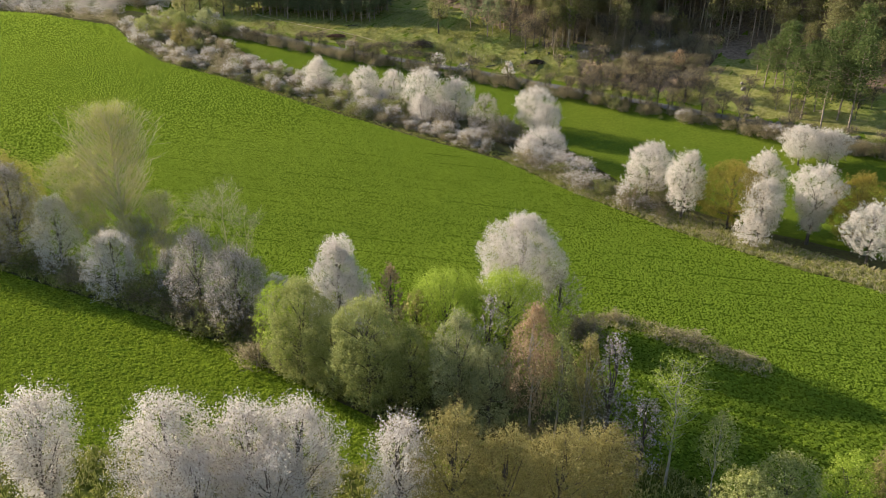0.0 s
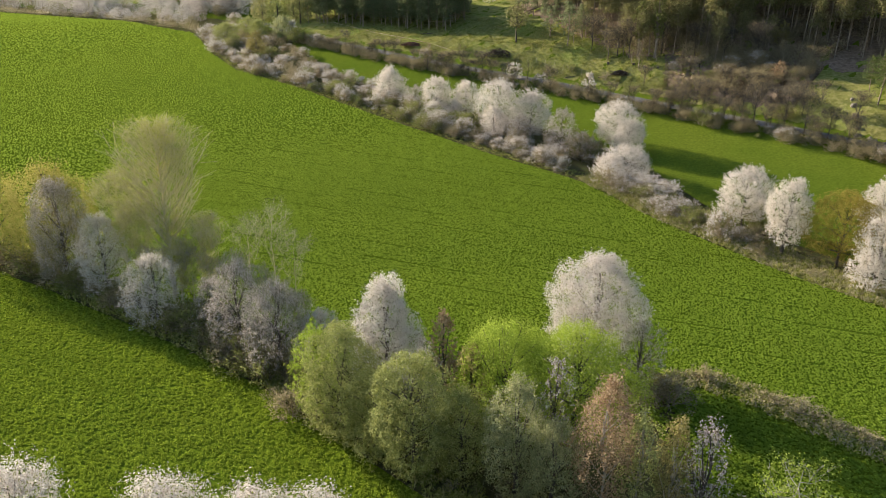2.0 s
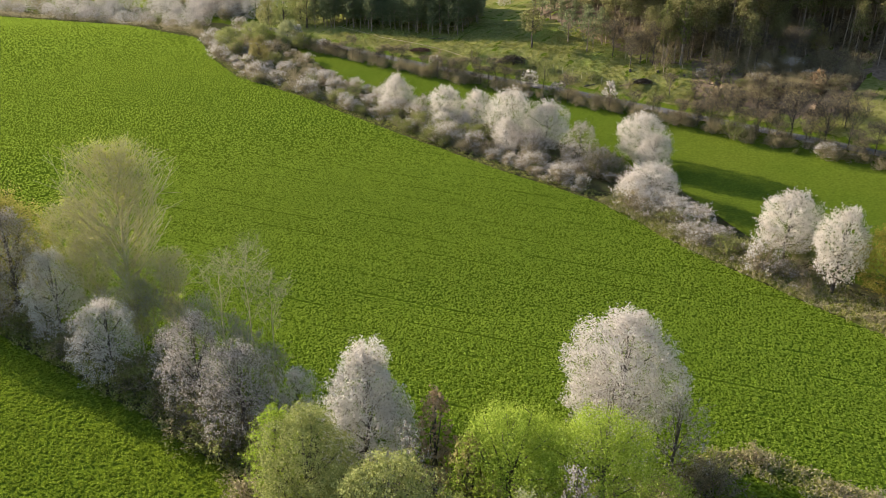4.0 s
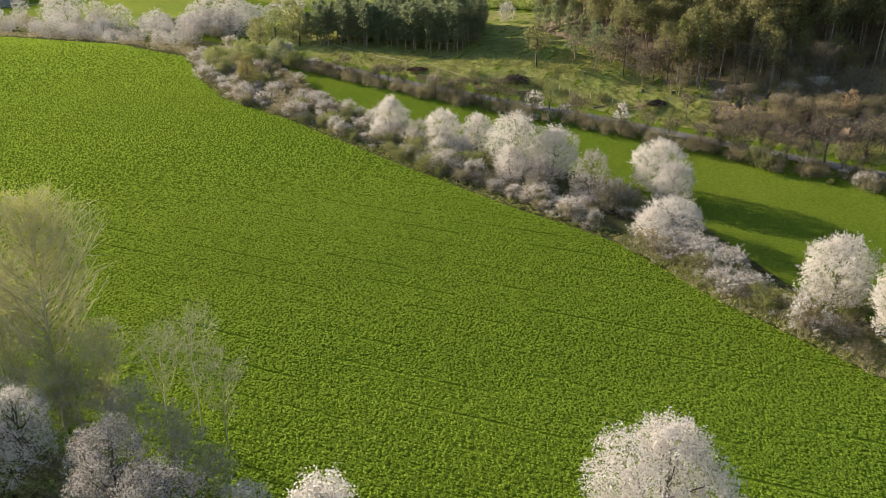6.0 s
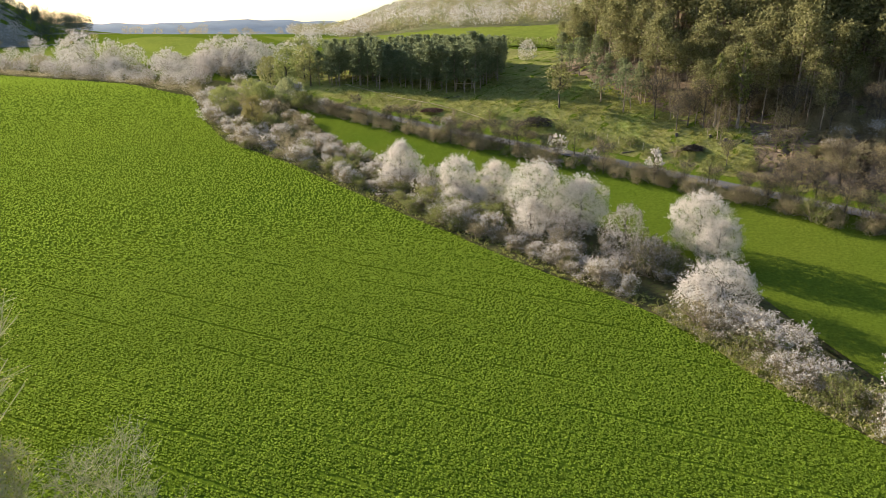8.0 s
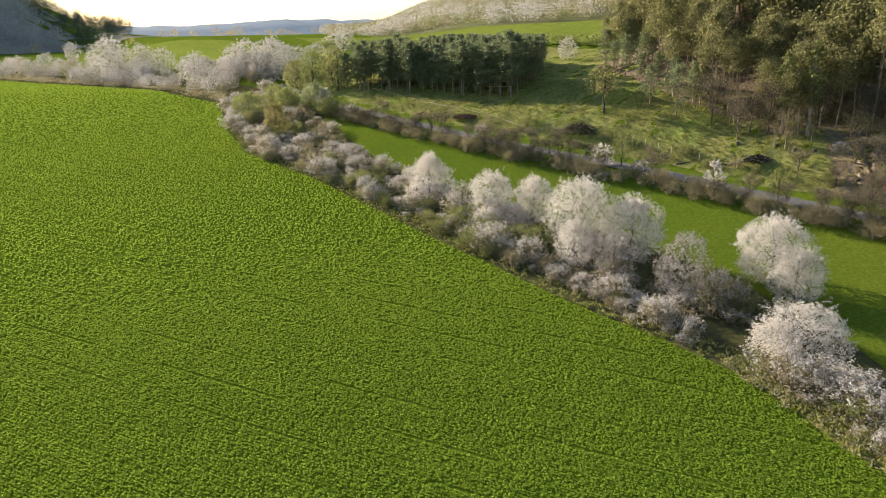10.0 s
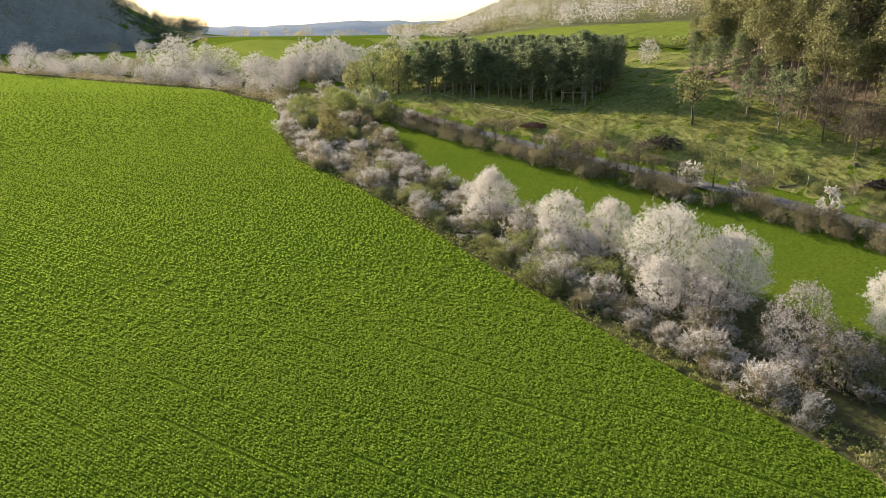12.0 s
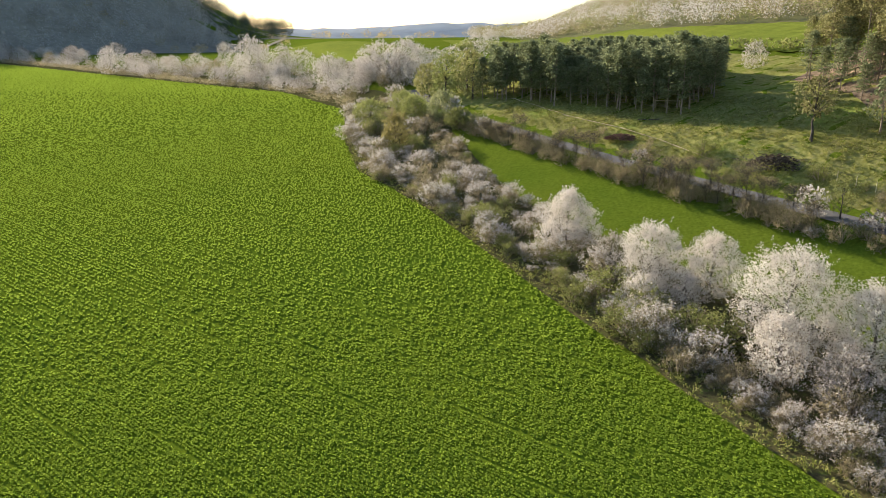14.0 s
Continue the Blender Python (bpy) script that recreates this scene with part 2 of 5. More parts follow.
def ease(v, a, b):
    u = np.clip((v - a) / (b - a), 0, 1)
    return u * u * (3 - 2 * u)


def ground(x, y):
    x, y = np.asarray(x, float), np.asarray(y, float)
    s = road_offset(x, y)
    along = -0.66 * x + 0.75 * y
    k = ease(along, 112, 76)
    open_side = ease(x + .16 * y, -15, 50)
    z = table(y, VALLEY) + table(s, BANK) + k * table(s, STEEP) + (1 - k) * open_side * table(s, GENTLE)
    z = z + 62 * ease(np.hypot(x + 560, y - 480), 290, 165)
    z = z - 1.1 * ease(along, 88, 108) * ease(s, 4, 10)
    rough = ease(s, 3, 9)
    z = z + rough * (0.25 * np.sin(x * .9 + 1.3 * np.sin(y * .37)) * np.sin(y * .8 + 1.1 * np.sin(x * .43)))
    return z


# ---- mesh helpers ----
def quads(name, verts, faces, mat, smooth=False):
    verts, faces = np.asarray(verts, np.float32).reshape(-1, 3), np.asarray(faces, np.int32).reshape(-1, 4)
    me = bpy.data.meshes.new(name)
    me.vertices.add(len(verts))
    me.vertices.foreach_set("co", verts.ravel())
    me.loops.add(faces.size)
    me.loops.foreach_set("vertex_index", faces.ravel())
    me.polygons.add(len(faces))
    me.polygons.foreach_set("loop_start", np.arange(0, faces.size, 4, dtype=np.int32))
    me.polygons.foreach_set("use_smooth", np.full(len(faces), smooth))
    me.materials.append(mat)
    me.update(calc_edges=True)
    return me


def part(name, me, parent, label=""):
    ob = new(name, me)
    ob.parent = parent
    return tagged(ob, label) if label else ob


def grid_mesh(name, x, y, z, mat):
    """A sheet from three arrays of one shape."""
    n, m = x.shape
    i = np.arange(n * m).reshape(n, m)
    f = np.stack([i[:-1, :-1], i[1:, :-1], i[1:, 1:], i[:-1, 1:]], -1).reshape(-1, 4)
    if n > 1 and (x[1, 0] - x[0, 0]) * (y[0, 1] - y[0, 0]) - (y[1, 0] - y[0, 0]) * (x[0, 1] - x[0, 0]) < 0:
        f = f[:, ::-1]
    return quads(name, np.stack([x, y, z], -1), f, mat, True)


def along(curve, n):
    """n places at even steps of a line through the given corners."""
    c = np.array(curve, float)
    d = np.r_[0, np.cumsum(np.hypot(*np.diff(c, axis=0).T))]
    u = np.linspace(0, d[-1], n)
    return np.interp(u, d, c[:, 0]), np.interp(u, d, c[:, 1])


def land(x, y):
    """The height of the ground sheet's own faces."""
    i = np.clip(np.searchsorted(GX, x) - 1, 0, len(GX) - 2)
    j = np.clip(np.searchsorted(GY, y) - 1, 0, len(GY) - 2)
    u, v = (x - GX[i]) / (GX[i + 1] - GX[i]), (y - GY[j]) / (GY[j + 1] - GY[j])
    return (GZ[i, j] * (1 - u) + GZ[i + 1, j] * u) * (1 - v) + (GZ[i, j + 1] * (1 - u) + GZ[i + 1, j + 1] * u) * v


def sheet(name, side_a, side_b, n, m, lift, mat, label, category, wobble=0.0):
    """Ground cover between two lines, laid on the land."""
    (ax, ay), (bx, by) = along(side_a, n), along(side_b, n)
    if wobble:
        for px, py in ((ax, ay), (bx, by)):
            px += wobble * np.sin(np.arange(n) * 1.7 + np.sin(np.arange(n) * .61) * 2)
            py += wobble * np.cos(np.arange(n) * 1.3 + np.sin(np.arange(n) * .47) * 2)
    v = np.linspace(0, 1, m)[None, :]
    x, y = ax[:, None] * (1 - v) + bx[:, None] * v, ay[:, None] * (1 - v) + by[:, None] * v
    return tagged(new(name, grid_mesh(name, x, y, land(x, y) + lift, mat)), label, category, kind="structure")


def unit(v):
    return v / np.maximum(np.linalg.norm(v, axis=-1, keepdims=True), 1e-9)


def leaf_mesh(name, c, out, size, mat, r, flat=1.25, long=1.4):
    """Small bent leaf shapes at the places c, facing roughly along out."""
    n = len(c)
    nor = unit(r.normal(size=(n, 3)) + out * flat)
    t = unit(np.cross(nor, r.normal(size=(n, 3))))
    b = np.cross(nor, t)
    s = (size * r.uniform(0.6, 1.35, n))[:, None]
    v = np.stack([c - t * s * long * .5, c - b * s * .42 + nor * s * .12, c + t * s * long * .5, c + b * s * .42 + nor * s * .12], 1)
    return quads(name, v, np.arange(4 * n).reshape(n, 4), mat)


def tubes(segs, sides=4):
    """Tapered sticks, as vertices and faces, from rows of start, end and the two radii."""
    s = np.asarray(segs, float).reshape(-1, 8)
    p, q, ra, rb = s[:, :3], s[:, 3:6], s[:, 6], s[:, 7]
    d = unit(q - p)
    t = unit(np.cross(d, np.where(np.abs(d[:, 2:]) > .9, [[1., 0, 0]], [[0., 0, 1]])))
    b = np.cross(d, t)
    ang = np.arange(sides) * 2 * np.pi / sides
    ring = np.cos(ang)[None, :, None] * t[:, None] + np.sin(ang)[None, :, None] * b[:, None]
    v = np.concatenate([p[:, None] + ring * ra[:, None, None], q[:, None] + ring * rb[:, None, None]], 1)
    k, j = np.arange(sides), (np.arange(sides) + 1) % sides
    f = np.stack([k, j, j + sides, k + sides], -1)[None] + (np.arange(len(s)) * 2 * sides)[:, None, None]
    return v.reshape(-1, 3), f.reshape(-1, 4)


def bent_tube(name, pts, radii, mat, sides=7):
    """One unbroken tube through the given places."""
    p = np.asarray(pts, float)
    d = unit(np.gradient(p, axis=0))
    t = unit(np.cross(d, [0., 0, 1]))
    b = np.cross(d, t)
    ang = np.arange(sides + 1) * 2 * np.pi / sides
    ring = p[:, None] + (np.cos(ang)[None, :, None] * t[:, None] + np.sin(ang)[None, :, None] * b[:, None]) * np.asarray(radii)[:, None, None]
    n = np.arange(len(p) * sides).reshape(len(p), sides)
    n = np.c_[n, n[:, :1]]
    f = np.stack([n[:-1, :-1], n[:-1, 1:], n[1:, 1:], n[1:, :-1]], -1)
    return quads(name, ring[:, :-1], f, mat, True)


def tube_mesh(name, segs, mat, sides=4):
    v, f = tubes(segs, sides)
    return quads(name, v, f, mat, True)


# ---- trees ----
PROFILES = {
    "egg": [(0, .35), (.15, .85), (.35, 1), (.6, .82), (.8, .52), (.93, .25), (1, .05)],
    "round": [(0, .4), (.2, .85), (.5, 1), (.75, .86), (.9, .55), (1, .15)],
    "dome": [(0, .8), (.3, 1), (.6, .95), (.8, .75), (.93, .45), (1, .12)],
    "column": [(0, .6), (.2, .95), (.5, 1), (.8, .65), (1, .1)],
    "vase": [(0, .2), (.3, .55), (.6, .9), (.8, 1), (.93, .75), (1, .2)],
    "fan": [(0, .45), (.25, .8), (.5, 1), (.75, .85), (.9, .5), (1, .2)],
    "flat": [(0, .8), (.3, 1), (.7, .8), (1, .3)],
}


def lobes_of(h, r, low, profile, count, rs):
    """Rounded masses that fill a crown of the given outline, as rows of centre and radius."""
    rows = []
    for i in range(count):
        u = (i + rs.uniform(0, 1)) / count
        w = table(u, PROFILES[profile]) * r
        rad = max(0.24 * r, w * rs.uniform(0.28, 0.42))
        a, d = i * 2.4 + rs.uniform(-.5, .5), max(0, w - rad * .8) * rs.uniform(.75, 1.1)
        z = low * h + u * (1 - low) * h
        z = min(z, h - rad * .75)
        rows.append((math.cos(a) * d, math.sin(a) * d, max(z, rad * .7), rad))
    rows.append((0, 0, h - .3 * r, .33 * r))
    rows.append((0, 0, h * (low + .45 * (1 - low)), .55 * r))
    return np.array(rows)


def crown_points(lobes, n, rs, clump=9, spread=.10, shell=.62, droop=0.0, outline=None, shoot=.3):
    """Places along short shoots on and under the skin of the lobes and of a lumpy outline, with the way outwards."""
    k = max(4, n // clump)
    w = lobes[:, 3] ** 2
    pick = rs.choice(len(lobes), k, p=w / w.sum())
    d = unit(rs.normal(size=(k, 3)))
    rad = lobes[pick, 3] * rs.uniform(shell, 1.06, k)
    c = lobes[pick, :3] + d * rad[:, None] * [1, 1, .95]
    if outline:
        h, r, low, profile = outline
        m = int(k * .55)
        u, a = rs.uniform(0, 1, m) ** .85, rs.uniform(0, 6.283, m)
        lump = np.zeros(m)
        for ua, aa, wide in zip(rs.uniform(0, 1, 30), rs.uniform(0, 6.283, 30), rs.uniform(.7, 1.3, 30)):
            turn = np.abs((a - aa + math.pi) % 6.2832 - math.pi)
            lump = np.maximum(lump, np.exp(-(turn / (.42 * wide)) ** 2 - ((u - ua) / (.13 * wide)) ** 2))
        ph = rs.uniform(0, 6.283)
        bulge = .70 + .42 * lump + .07 * np.sin(3 * a + 5 * u + ph)
        rr = table(u, PROFILES[profile]) * r * bulge * rs.uniform(shell, 1.0, m) ** .45
        zz = h * (low + (1 - low) * u * (.90 + .09 * lump))
        c[:m] = np.stack([np.cos(a) * rr, np.sin(a) * rr, zz], -1)
        d[:m] = unit(np.stack([np.cos(a), np.sin(a), 1.6 * (u - .35)], -1))
    q = c * (6.283 / 1.15) + rs.uniform(0, 6.283, 3)
    hollow = np.sin(q[:, 0] + .7 * np.sin(q[:, 1])) + np.sin(q[:, 1] + .7 * np.sin(q[:, 2])) + np.sin(q[:, 2] + .7 * np.sin(q[:, 0]))
    c -= d * (np.clip(hollow, -.4, 1.6) * .13 * min(1.0, lobes[:, 3].max()))[:, None]
    size = np.repeat(lobes[pick, 3], clump)
    step = np.tile(np.linspace(0, 1, clump), k)
    way = unit(d * 1.1 + [0, 0, .45] + rs.normal(size=(k, 3)) * .4)
    reach = np.repeat(shoot * rs.uniform(.25, 1.25, k), clump)
    c = np.repeat(c, clump, 0) + np.repeat(way, clump, 0) * (reach * step)[:, None]
    c += rs.normal(size=(k * clump, 3)) * ((spread * size * .75 + .035) * (1.1 - .6 * step))[:, None]
    out = np.repeat(d, clump, 0)
    if droop:
        fall = step * np.repeat(rs.uniform(.4, 1, k), clump) * droop
        c[:, 2] -= fall
        c[:, :2] += out[:, :2] * (fall * .12)[:, None]
    c[:, 2] = np.maximum(c[:, 2], .12)
    return c, out


def limbs(h, lobes, rs, girth, twigs=4, lean=0.0, fork=.28):
    """A trunk that forks into limbs, one to every lobe, and twigs from the limbs."""
    segs, top = [], h * .72
    pts = [np.array([0, 0, -.25])]
    for i in range(1, 6):
        pts.append(np.array([lean * h * (i / 5) ** 1.5, 0, top * i / 5]) + np.r_[rs.normal(size=2) * .025 * h * i / 5, 0])
    for i in range(5):
        segs.append((*pts[i], *pts[i + 1], girth * (1 - .17 * i) * (1.25 if i == 0 else 1), girth * (1 - .17 * (i + 1))))
    for cx, cy, cz, rad in lobes:
        u = np.clip((cz / top) * rs.uniform(.45, .8), fork, .92) * 5
        i = min(4, int(u))
        a = pts[i] + (pts[i + 1] - pts[i]) * (u - i)
        e = np.array([cx, cy, cz])
        mid = (a + e) / 2 + [0, 0, -.06 * rad] + rs.normal(size=3) * .08 * rad
        g = girth * .32
        segs += [(*a, *mid, g, g * .62), (*mid, *e, g * .62, g * .25)]
        for _ in range(twigs):
            b = mid + (e - mid) * rs.uniform(0, 1)
            segs.append((*b, *(e + unit(rs.normal(size=3)) * rad * rs.uniform(.6, 1.0)), g * .3, g * .06))
    return segs


def twiggy(h, r, rs, profile, count, girth, low=.25, fine=5, rise=.55):
    """A bare tree: trunk, rising branches and fine twigs inside the outline. Returns sticks and twig ends."""
    segs, ends = [], []
    n = 8
    pts = [np.array([0, 0, h * .96 * i / n]) + np.r_[rs.normal(size=2) * .012 * h * i / n, 0] for i in range(n + 1)]
    pts[0][2] = -.25
    for i in range(n):
        segs.append((*pts[i], *pts[i + 1], girth * (1 - i / n * .9), girth * (1 - (i + 1) / n * .9)))
    for j in range(count):
        u = low + (0.93 - low) * (j + rs.uniform(0, 1)) / count
        a = np.array([np.interp(u * h, [p[2] for p in pts], [p[k] for p in pts]) for k in (0, 1)] + [u * h * .96])
        reach = table((u - low) / (1 - low), PROFILES[profile]) * r * rs.uniform(.75, 1.05)
        ang = j * 2.4 + rs.uniform(-.5, .5)
        e = a + np.array([math.cos(ang) * reach, math.sin(ang) * reach, reach * rise * rs.uniform(.8, 1.6)])
        e[2] = min(e[2], h * (1 - .22 * (reach / r) ** 2))
        m = (a + e) / 2 + [0, 0, -.1 * reach]
        g = max(.012, girth * .32 * (1 - u * .6))
        segs += [(*a, *m, g, g * .7), (*m, *e, g * .7, g * .3)]
        for _ in range(fine):
            b = a + (e - a) * rs.uniform(.3, 1)
            q = b + np.array([*(rs.normal(size=2) * .28 * reach), reach * rs.uniform(.1, .55)])
            segs.append((*b, *q, g * .35, g * .12))
            ends += [q, (b + q) / 2]
            for _ in range(2):
                q2 = (b + q) / 2 + np.array([*(rs.normal(size=2) * .2 * reach), reach * rs.uniform(.05, .3)])
                segs.append((*((b + q) / 2), *q2, g * .25, g * .1))
                ends.append(q2)
    return segs, np.array(ends)


def thing(name, label, category, x=0.0, y=0.0, group="", sink=0.0):
    return tagged(new(name), label, category, group)


def stand(ob, x, y, turn=0.0, scale=(1, 1, 1), lift=0.0, tip=0.0):
    ob.matrix_basis = spot(x, y, turn, scale, lift, tip)
    return ob


def spot(x, y, turn=0.0, scale=(1, 1, 1), lift=0.0, tip=0.0):
    return pose(x, y, float(land(np.float64(x), np.float64(y))) + lift, tip, 0, turn) @ Matrix.Diagonal((*scale, 1))


def leafy_tree(name, label, category, h, r, mat, bark=None, profile="egg", low=.15, lobes=16, n=5000, size=.15, seed=1, girth=None,
               droop=0.0, clump=9, shell=.62, group="", lean=0.0, twigs=2, spread=.10, fork=.28, shoot=.3):
    rs = np.random.default_rng(seed)
    lb = lobes_of(h, r, low, profile, lobes, rs)
    ob = thing(name, label, category, group=group)
    part("trunk", tube_mesh("trunk", limbs(h, lb, rs, girth or .022 * h, twigs, lean, fork), bark or M_BARK, 4), ob)
    c, out = crown_points(lb, n, rs, clump, spread, shell, droop, (h, r, low, profile), shoot)
    part("crown", leaf_mesh("crown", c, out, size, mat, rs), ob)
    return ob


def bare_tree(name, label, category, h, r, mat, bark, profile="vase", count=40, n=1500, size=.12, seed=1, girth=None, low=.25, fine=5, rise=.55, group="", thin=0.0):
    rs = np.random.default_rng(seed)
    segs, ends = twiggy(h, r, rs, profile, count, girth or .014 * h, low, fine, rise)
    segs = [(*q[:6], max(q[6], thin), max(q[7], thin * .7)) for q in segs]
    ob = thing(name, label, category, group=group)
    part("trunk", tube_mesh("trunk", segs, bark, 3), ob)
    if n:
        c = ends[rs.integers(0, len(ends), n)] + rs.normal(size=(n, 3)) * .16
        part("crown", leaf_mesh("crown", c, unit(rs.normal(size=(n, 3))), size, mat, rs, .2), ob)
    return ob


def shrub(name, label, category, h, r, mat, bark, n, size, seed, group="", stems=9, profile="dome", bloom=0):
    rs = np.random.default_rng(seed)
    lb = lobes_of(h, r, .12, profile, 9, rs)
    ob = thing(name, label, category, group=group)
    segs = []
    for cx, cy, cz, rad in lb[:stems]:
        m = np.array([cx * .4, cy * .4, cz * .5]) + rs.normal(size=3) * .1
        segs += [(cx * .1, cy * .1, -.15, *m, .05, .035), (*m, cx, cy, cz, .035, .012)]
        for _ in range(6):
            e = np.array([cx, cy, cz]) + unit(rs.normal(size=3) + [0, 0, .5]) * rad * rs.uniform(.9, 1.35)
            segs.append((*m, *e, .018, .006))
    part("stem", tube_mesh("stem", segs, bark, 3), ob)
    c, out = crown_points(lb, n, rs, 10, .12, .55, shoot=.4)
    part("foliage", leaf_mesh("foliage", c, out, size, mat, rs), ob)
    if bloom:
        c, out = crown_points(lb, 2 * bloom, rs, 16, .10, .85, shoot=.5)
        wave = np.sin(c[:, 0] * 3.1 + seed) + np.sin(c[:, 1] * 2.9 + 2 * seed) + np.sin(c[:, 2] * 3.7)
        keep = (c[:, 2] / h + .24 * wave + rs.normal(size=len(c)) * .12 > .62)
        part("blossom", leaf_mesh("blossom", c[keep], out[keep], .068, M_THORN, rs), ob, "clusters of white blossom")
    return ob


def pine(name, label, h, r, mat, low, n, size, seed, group, girth=.16, cone=.82, tiers=7):
    """A pine: a bare lower trunk, then tiers of boughs that each carry a flat tuft of needles."""
    rs = np.random.default_rng(seed)
    ob = thing(name, label, "pine tree", group=group)
    bend = rs.normal(size=2) * .02 * h
    segs = [(0, 0, -.3, *bend, h * .5, girth, girth * .7), (*bend, h * .5, *(bend * .6), h * .97, girth * .7, .02)]
    pts, outs = [], []
    boughs = tiers * 4
    for i in range(boughs):
        u = (i + rs.uniform(0, 1)) / boughs
        z = h * (low + (1 - low) * u * .95)
        a = i * 2.4 + rs.uniform(-.5, .5)
        ln = r * (1.0 - cone * u ** 1.7) * (.6 + .4 * min(1, u * 5)) * rs.uniform(.55, 1.15)
        foot = np.array([*(bend * (1 - .4 * u)), z])
        e = foot + [math.cos(a) * ln, math.sin(a) * ln, ln * rs.uniform(.0, .45)]
        segs.append((*foot, *e, .04, .012))
        k = max(3, int(n / boughs))
        tuft = e - (e - foot) * np.abs(rs.normal(size=(k, 1))) * .3
        wide = .24 * r * rs.uniform(.7, 1.3)
        pts.append(tuft + rs.normal(size=(k, 3)) * (wide, wide, wide * .55) + [0, 0, .1 * r])
        outs.append(np.tile(unit(e - foot) * .6 + [0, 0, .8], (k, 1)))
    k = n // 10
    pts.append(np.array([*(bend * .6), h * .95]) + rs.normal(size=(k, 3)) * (.15 * r, .15 * r, .035 * h))
    outs.append(np.tile([0, 0, 1.0], (k, 1)))
    for a in rs.uniform(0, 6.28, 9):
        z = h * low * rs.uniform(.35, .98)
        segs.append((*(bend * z / h * 2), z, math.cos(a) * .9, math.sin(a) * .9, z - .1, .025, .008))
    part("trunk", tube_mesh("trunk", segs, M_PINEBARK, 4), ob)
    part("crown", leaf_mesh("crown", np.concatenate(pts), np.concatenate(outs), size, mat, rs, .9, 1.9), ob)
    return ob


# ---- ground, fields, road ----
NEAR_EDGE = [(-330, 150), (-120, 95), (-60, 62), (-33, 45), (-20, 36), (-8, 28.5), (4, 24.5), (14, 25.5), (20, 24), (27, 15.5), (38.5, 2), (60, -25)]
FAR_EDGE = [(-330, 318), (-266, 285), (-133, 219), (-85, 196), (-58, 171), (-47, 146), (-38, 130), (-24, 116.5), (-5, 93.5), (8, 78.5), (17.5, 69), (24, 56), (31, 44.5), (37, 35), (42, 29), (62, 0), (82, -25)]
STRIP_EDGE = [(-330, 141), (-120, 86), (-60, 57), (-33, 41), (-21, 32.5), (-12, 25.8), (-5, 18.6), (1, 12.8), (6, 8.6)]
HEDGE_EDGE = [(-330, 345), (-266, 305), (-133, 240), (-80, 212), (-48, 176), (-32, 152), (-22, 134), (-14, 120), (-1, 108), (12, 95), (22, 84), (27.5, 75), (28.5, 64), (33, 54), (40, 45), (47, 36), (70, 8)]
WOOD_EDGE = [(96, 50), (77, 72), (65, 93), (52, 104), (37, 109), (31, 118), (26, 131), (21, 142), (19, 154)]


def spread_axis(a, b, step, far, grow=1.16):
    core = list(np.arange(a, b + .1, step))
    d, hi = step, core[-1]
    while hi < far:
        d *= grow
        hi += d
        core.append(hi)
    d, lo = step, core[0]
    while lo > -far:
        d *= grow
        lo -= d
        core.insert(0, lo)
    return np.array(core)


GX, GY = spread_axis(-130, 130, 2, 3500), spread_axis(-40, 300, 2, 3500)
gx, gy = np.meshgrid(GX, GY, indexing="ij")
GZ = ground(gx, gy)
tagged(new("ground", grid_mesh("ground", gx, gy, GZ, M_MEADOW)), "green spring meadow on a valley floor and hillside", "meadow", kind="structure")
sheet("crop_field", NEAR_EDGE, FAR_EDGE, 220, 60, .06, M_CROP, "large field of young green crop sown in rows", "field")
sheet("grass_field", STRIP_EDGE, [(-330, 100), (-120, 40), (-60, 10), (-40, 4), (-25, 4), (-14, 4), (-8, 4), (-2, 4), (4, 4)], 120, 24, .06, M_CROP_FINE, "sown grass field beside the hedge", "field")
sheet("side_field", [(14, 25.6), (20.2, 24.2), (27.3, 15.7), (38.8, 2.2), (60.3, -24.8)], [(12.5, 10), (15, 8), (18, 5), (26, -8), (40, -30)], 60, 16, .05, M_CROP_FINE, "corner of green crop beyond a dry strip", "field")
sheet("hedge_floor_near", NEAR_EDGE[:9], STRIP_EDGE + [(13, 8)], 160, 10, .03, M_LITTER, "leaf litter and grass under a hedge", "ground", .3)
sheet("hedge_floor_far", FAR_EDGE, HEDGE_EDGE, 200, 12, .03, M_LITTER, "leaf litter and grass under a blossoming hedge", "ground", .35)
sheet("rough_meadow", [(-120, 30), (-60, 21), (-34, 16.8), (-18, 14.6), (-5, 12.0), (2, 10.2), (12.5, 9.8), (15, 7.8), (18, 4.8), (26, -8.2), (40, -30.2)], [(-120, -90), (-60, -90), (-20, -90), (40, -90)], 150, 60, .09, M_OLDGRASS, "rough olive meadow of tall old grass", "meadow", .2)
sheet("dry_strip", [(13, 26.5), (17.5, 27.5), (21, 24), (25, 18.9)], [(14, 25.2), (16.8, 26.0), (20.0, 22.9), (24.3, 18.2)], 34, 6, .09, M_DRY, "strip of dry grass between two fields", "verge", .25)
sheet("dry_verge", FAR_EDGE[10:], [(20, 71), (28, 59), (34.5, 48), (41, 38), (46.5, 31), (67, 1), (87, -24)], 90, 8, .08, M_DRY, "dry grass verge along a field", "verge", .3)


def beside_road(s, first=1, last=-1):
    c = np.array(ROAD[first:last], float)
    d = np.gradient(c, axis=0)
    n = unit(np.stack([d[:, 1], -d[:, 0]], -1))
    n = np.where((n[:, :1] < 0) & (n[:, 1:] < 0), -n, n)
    return [tuple(p) for p in c + n * s]


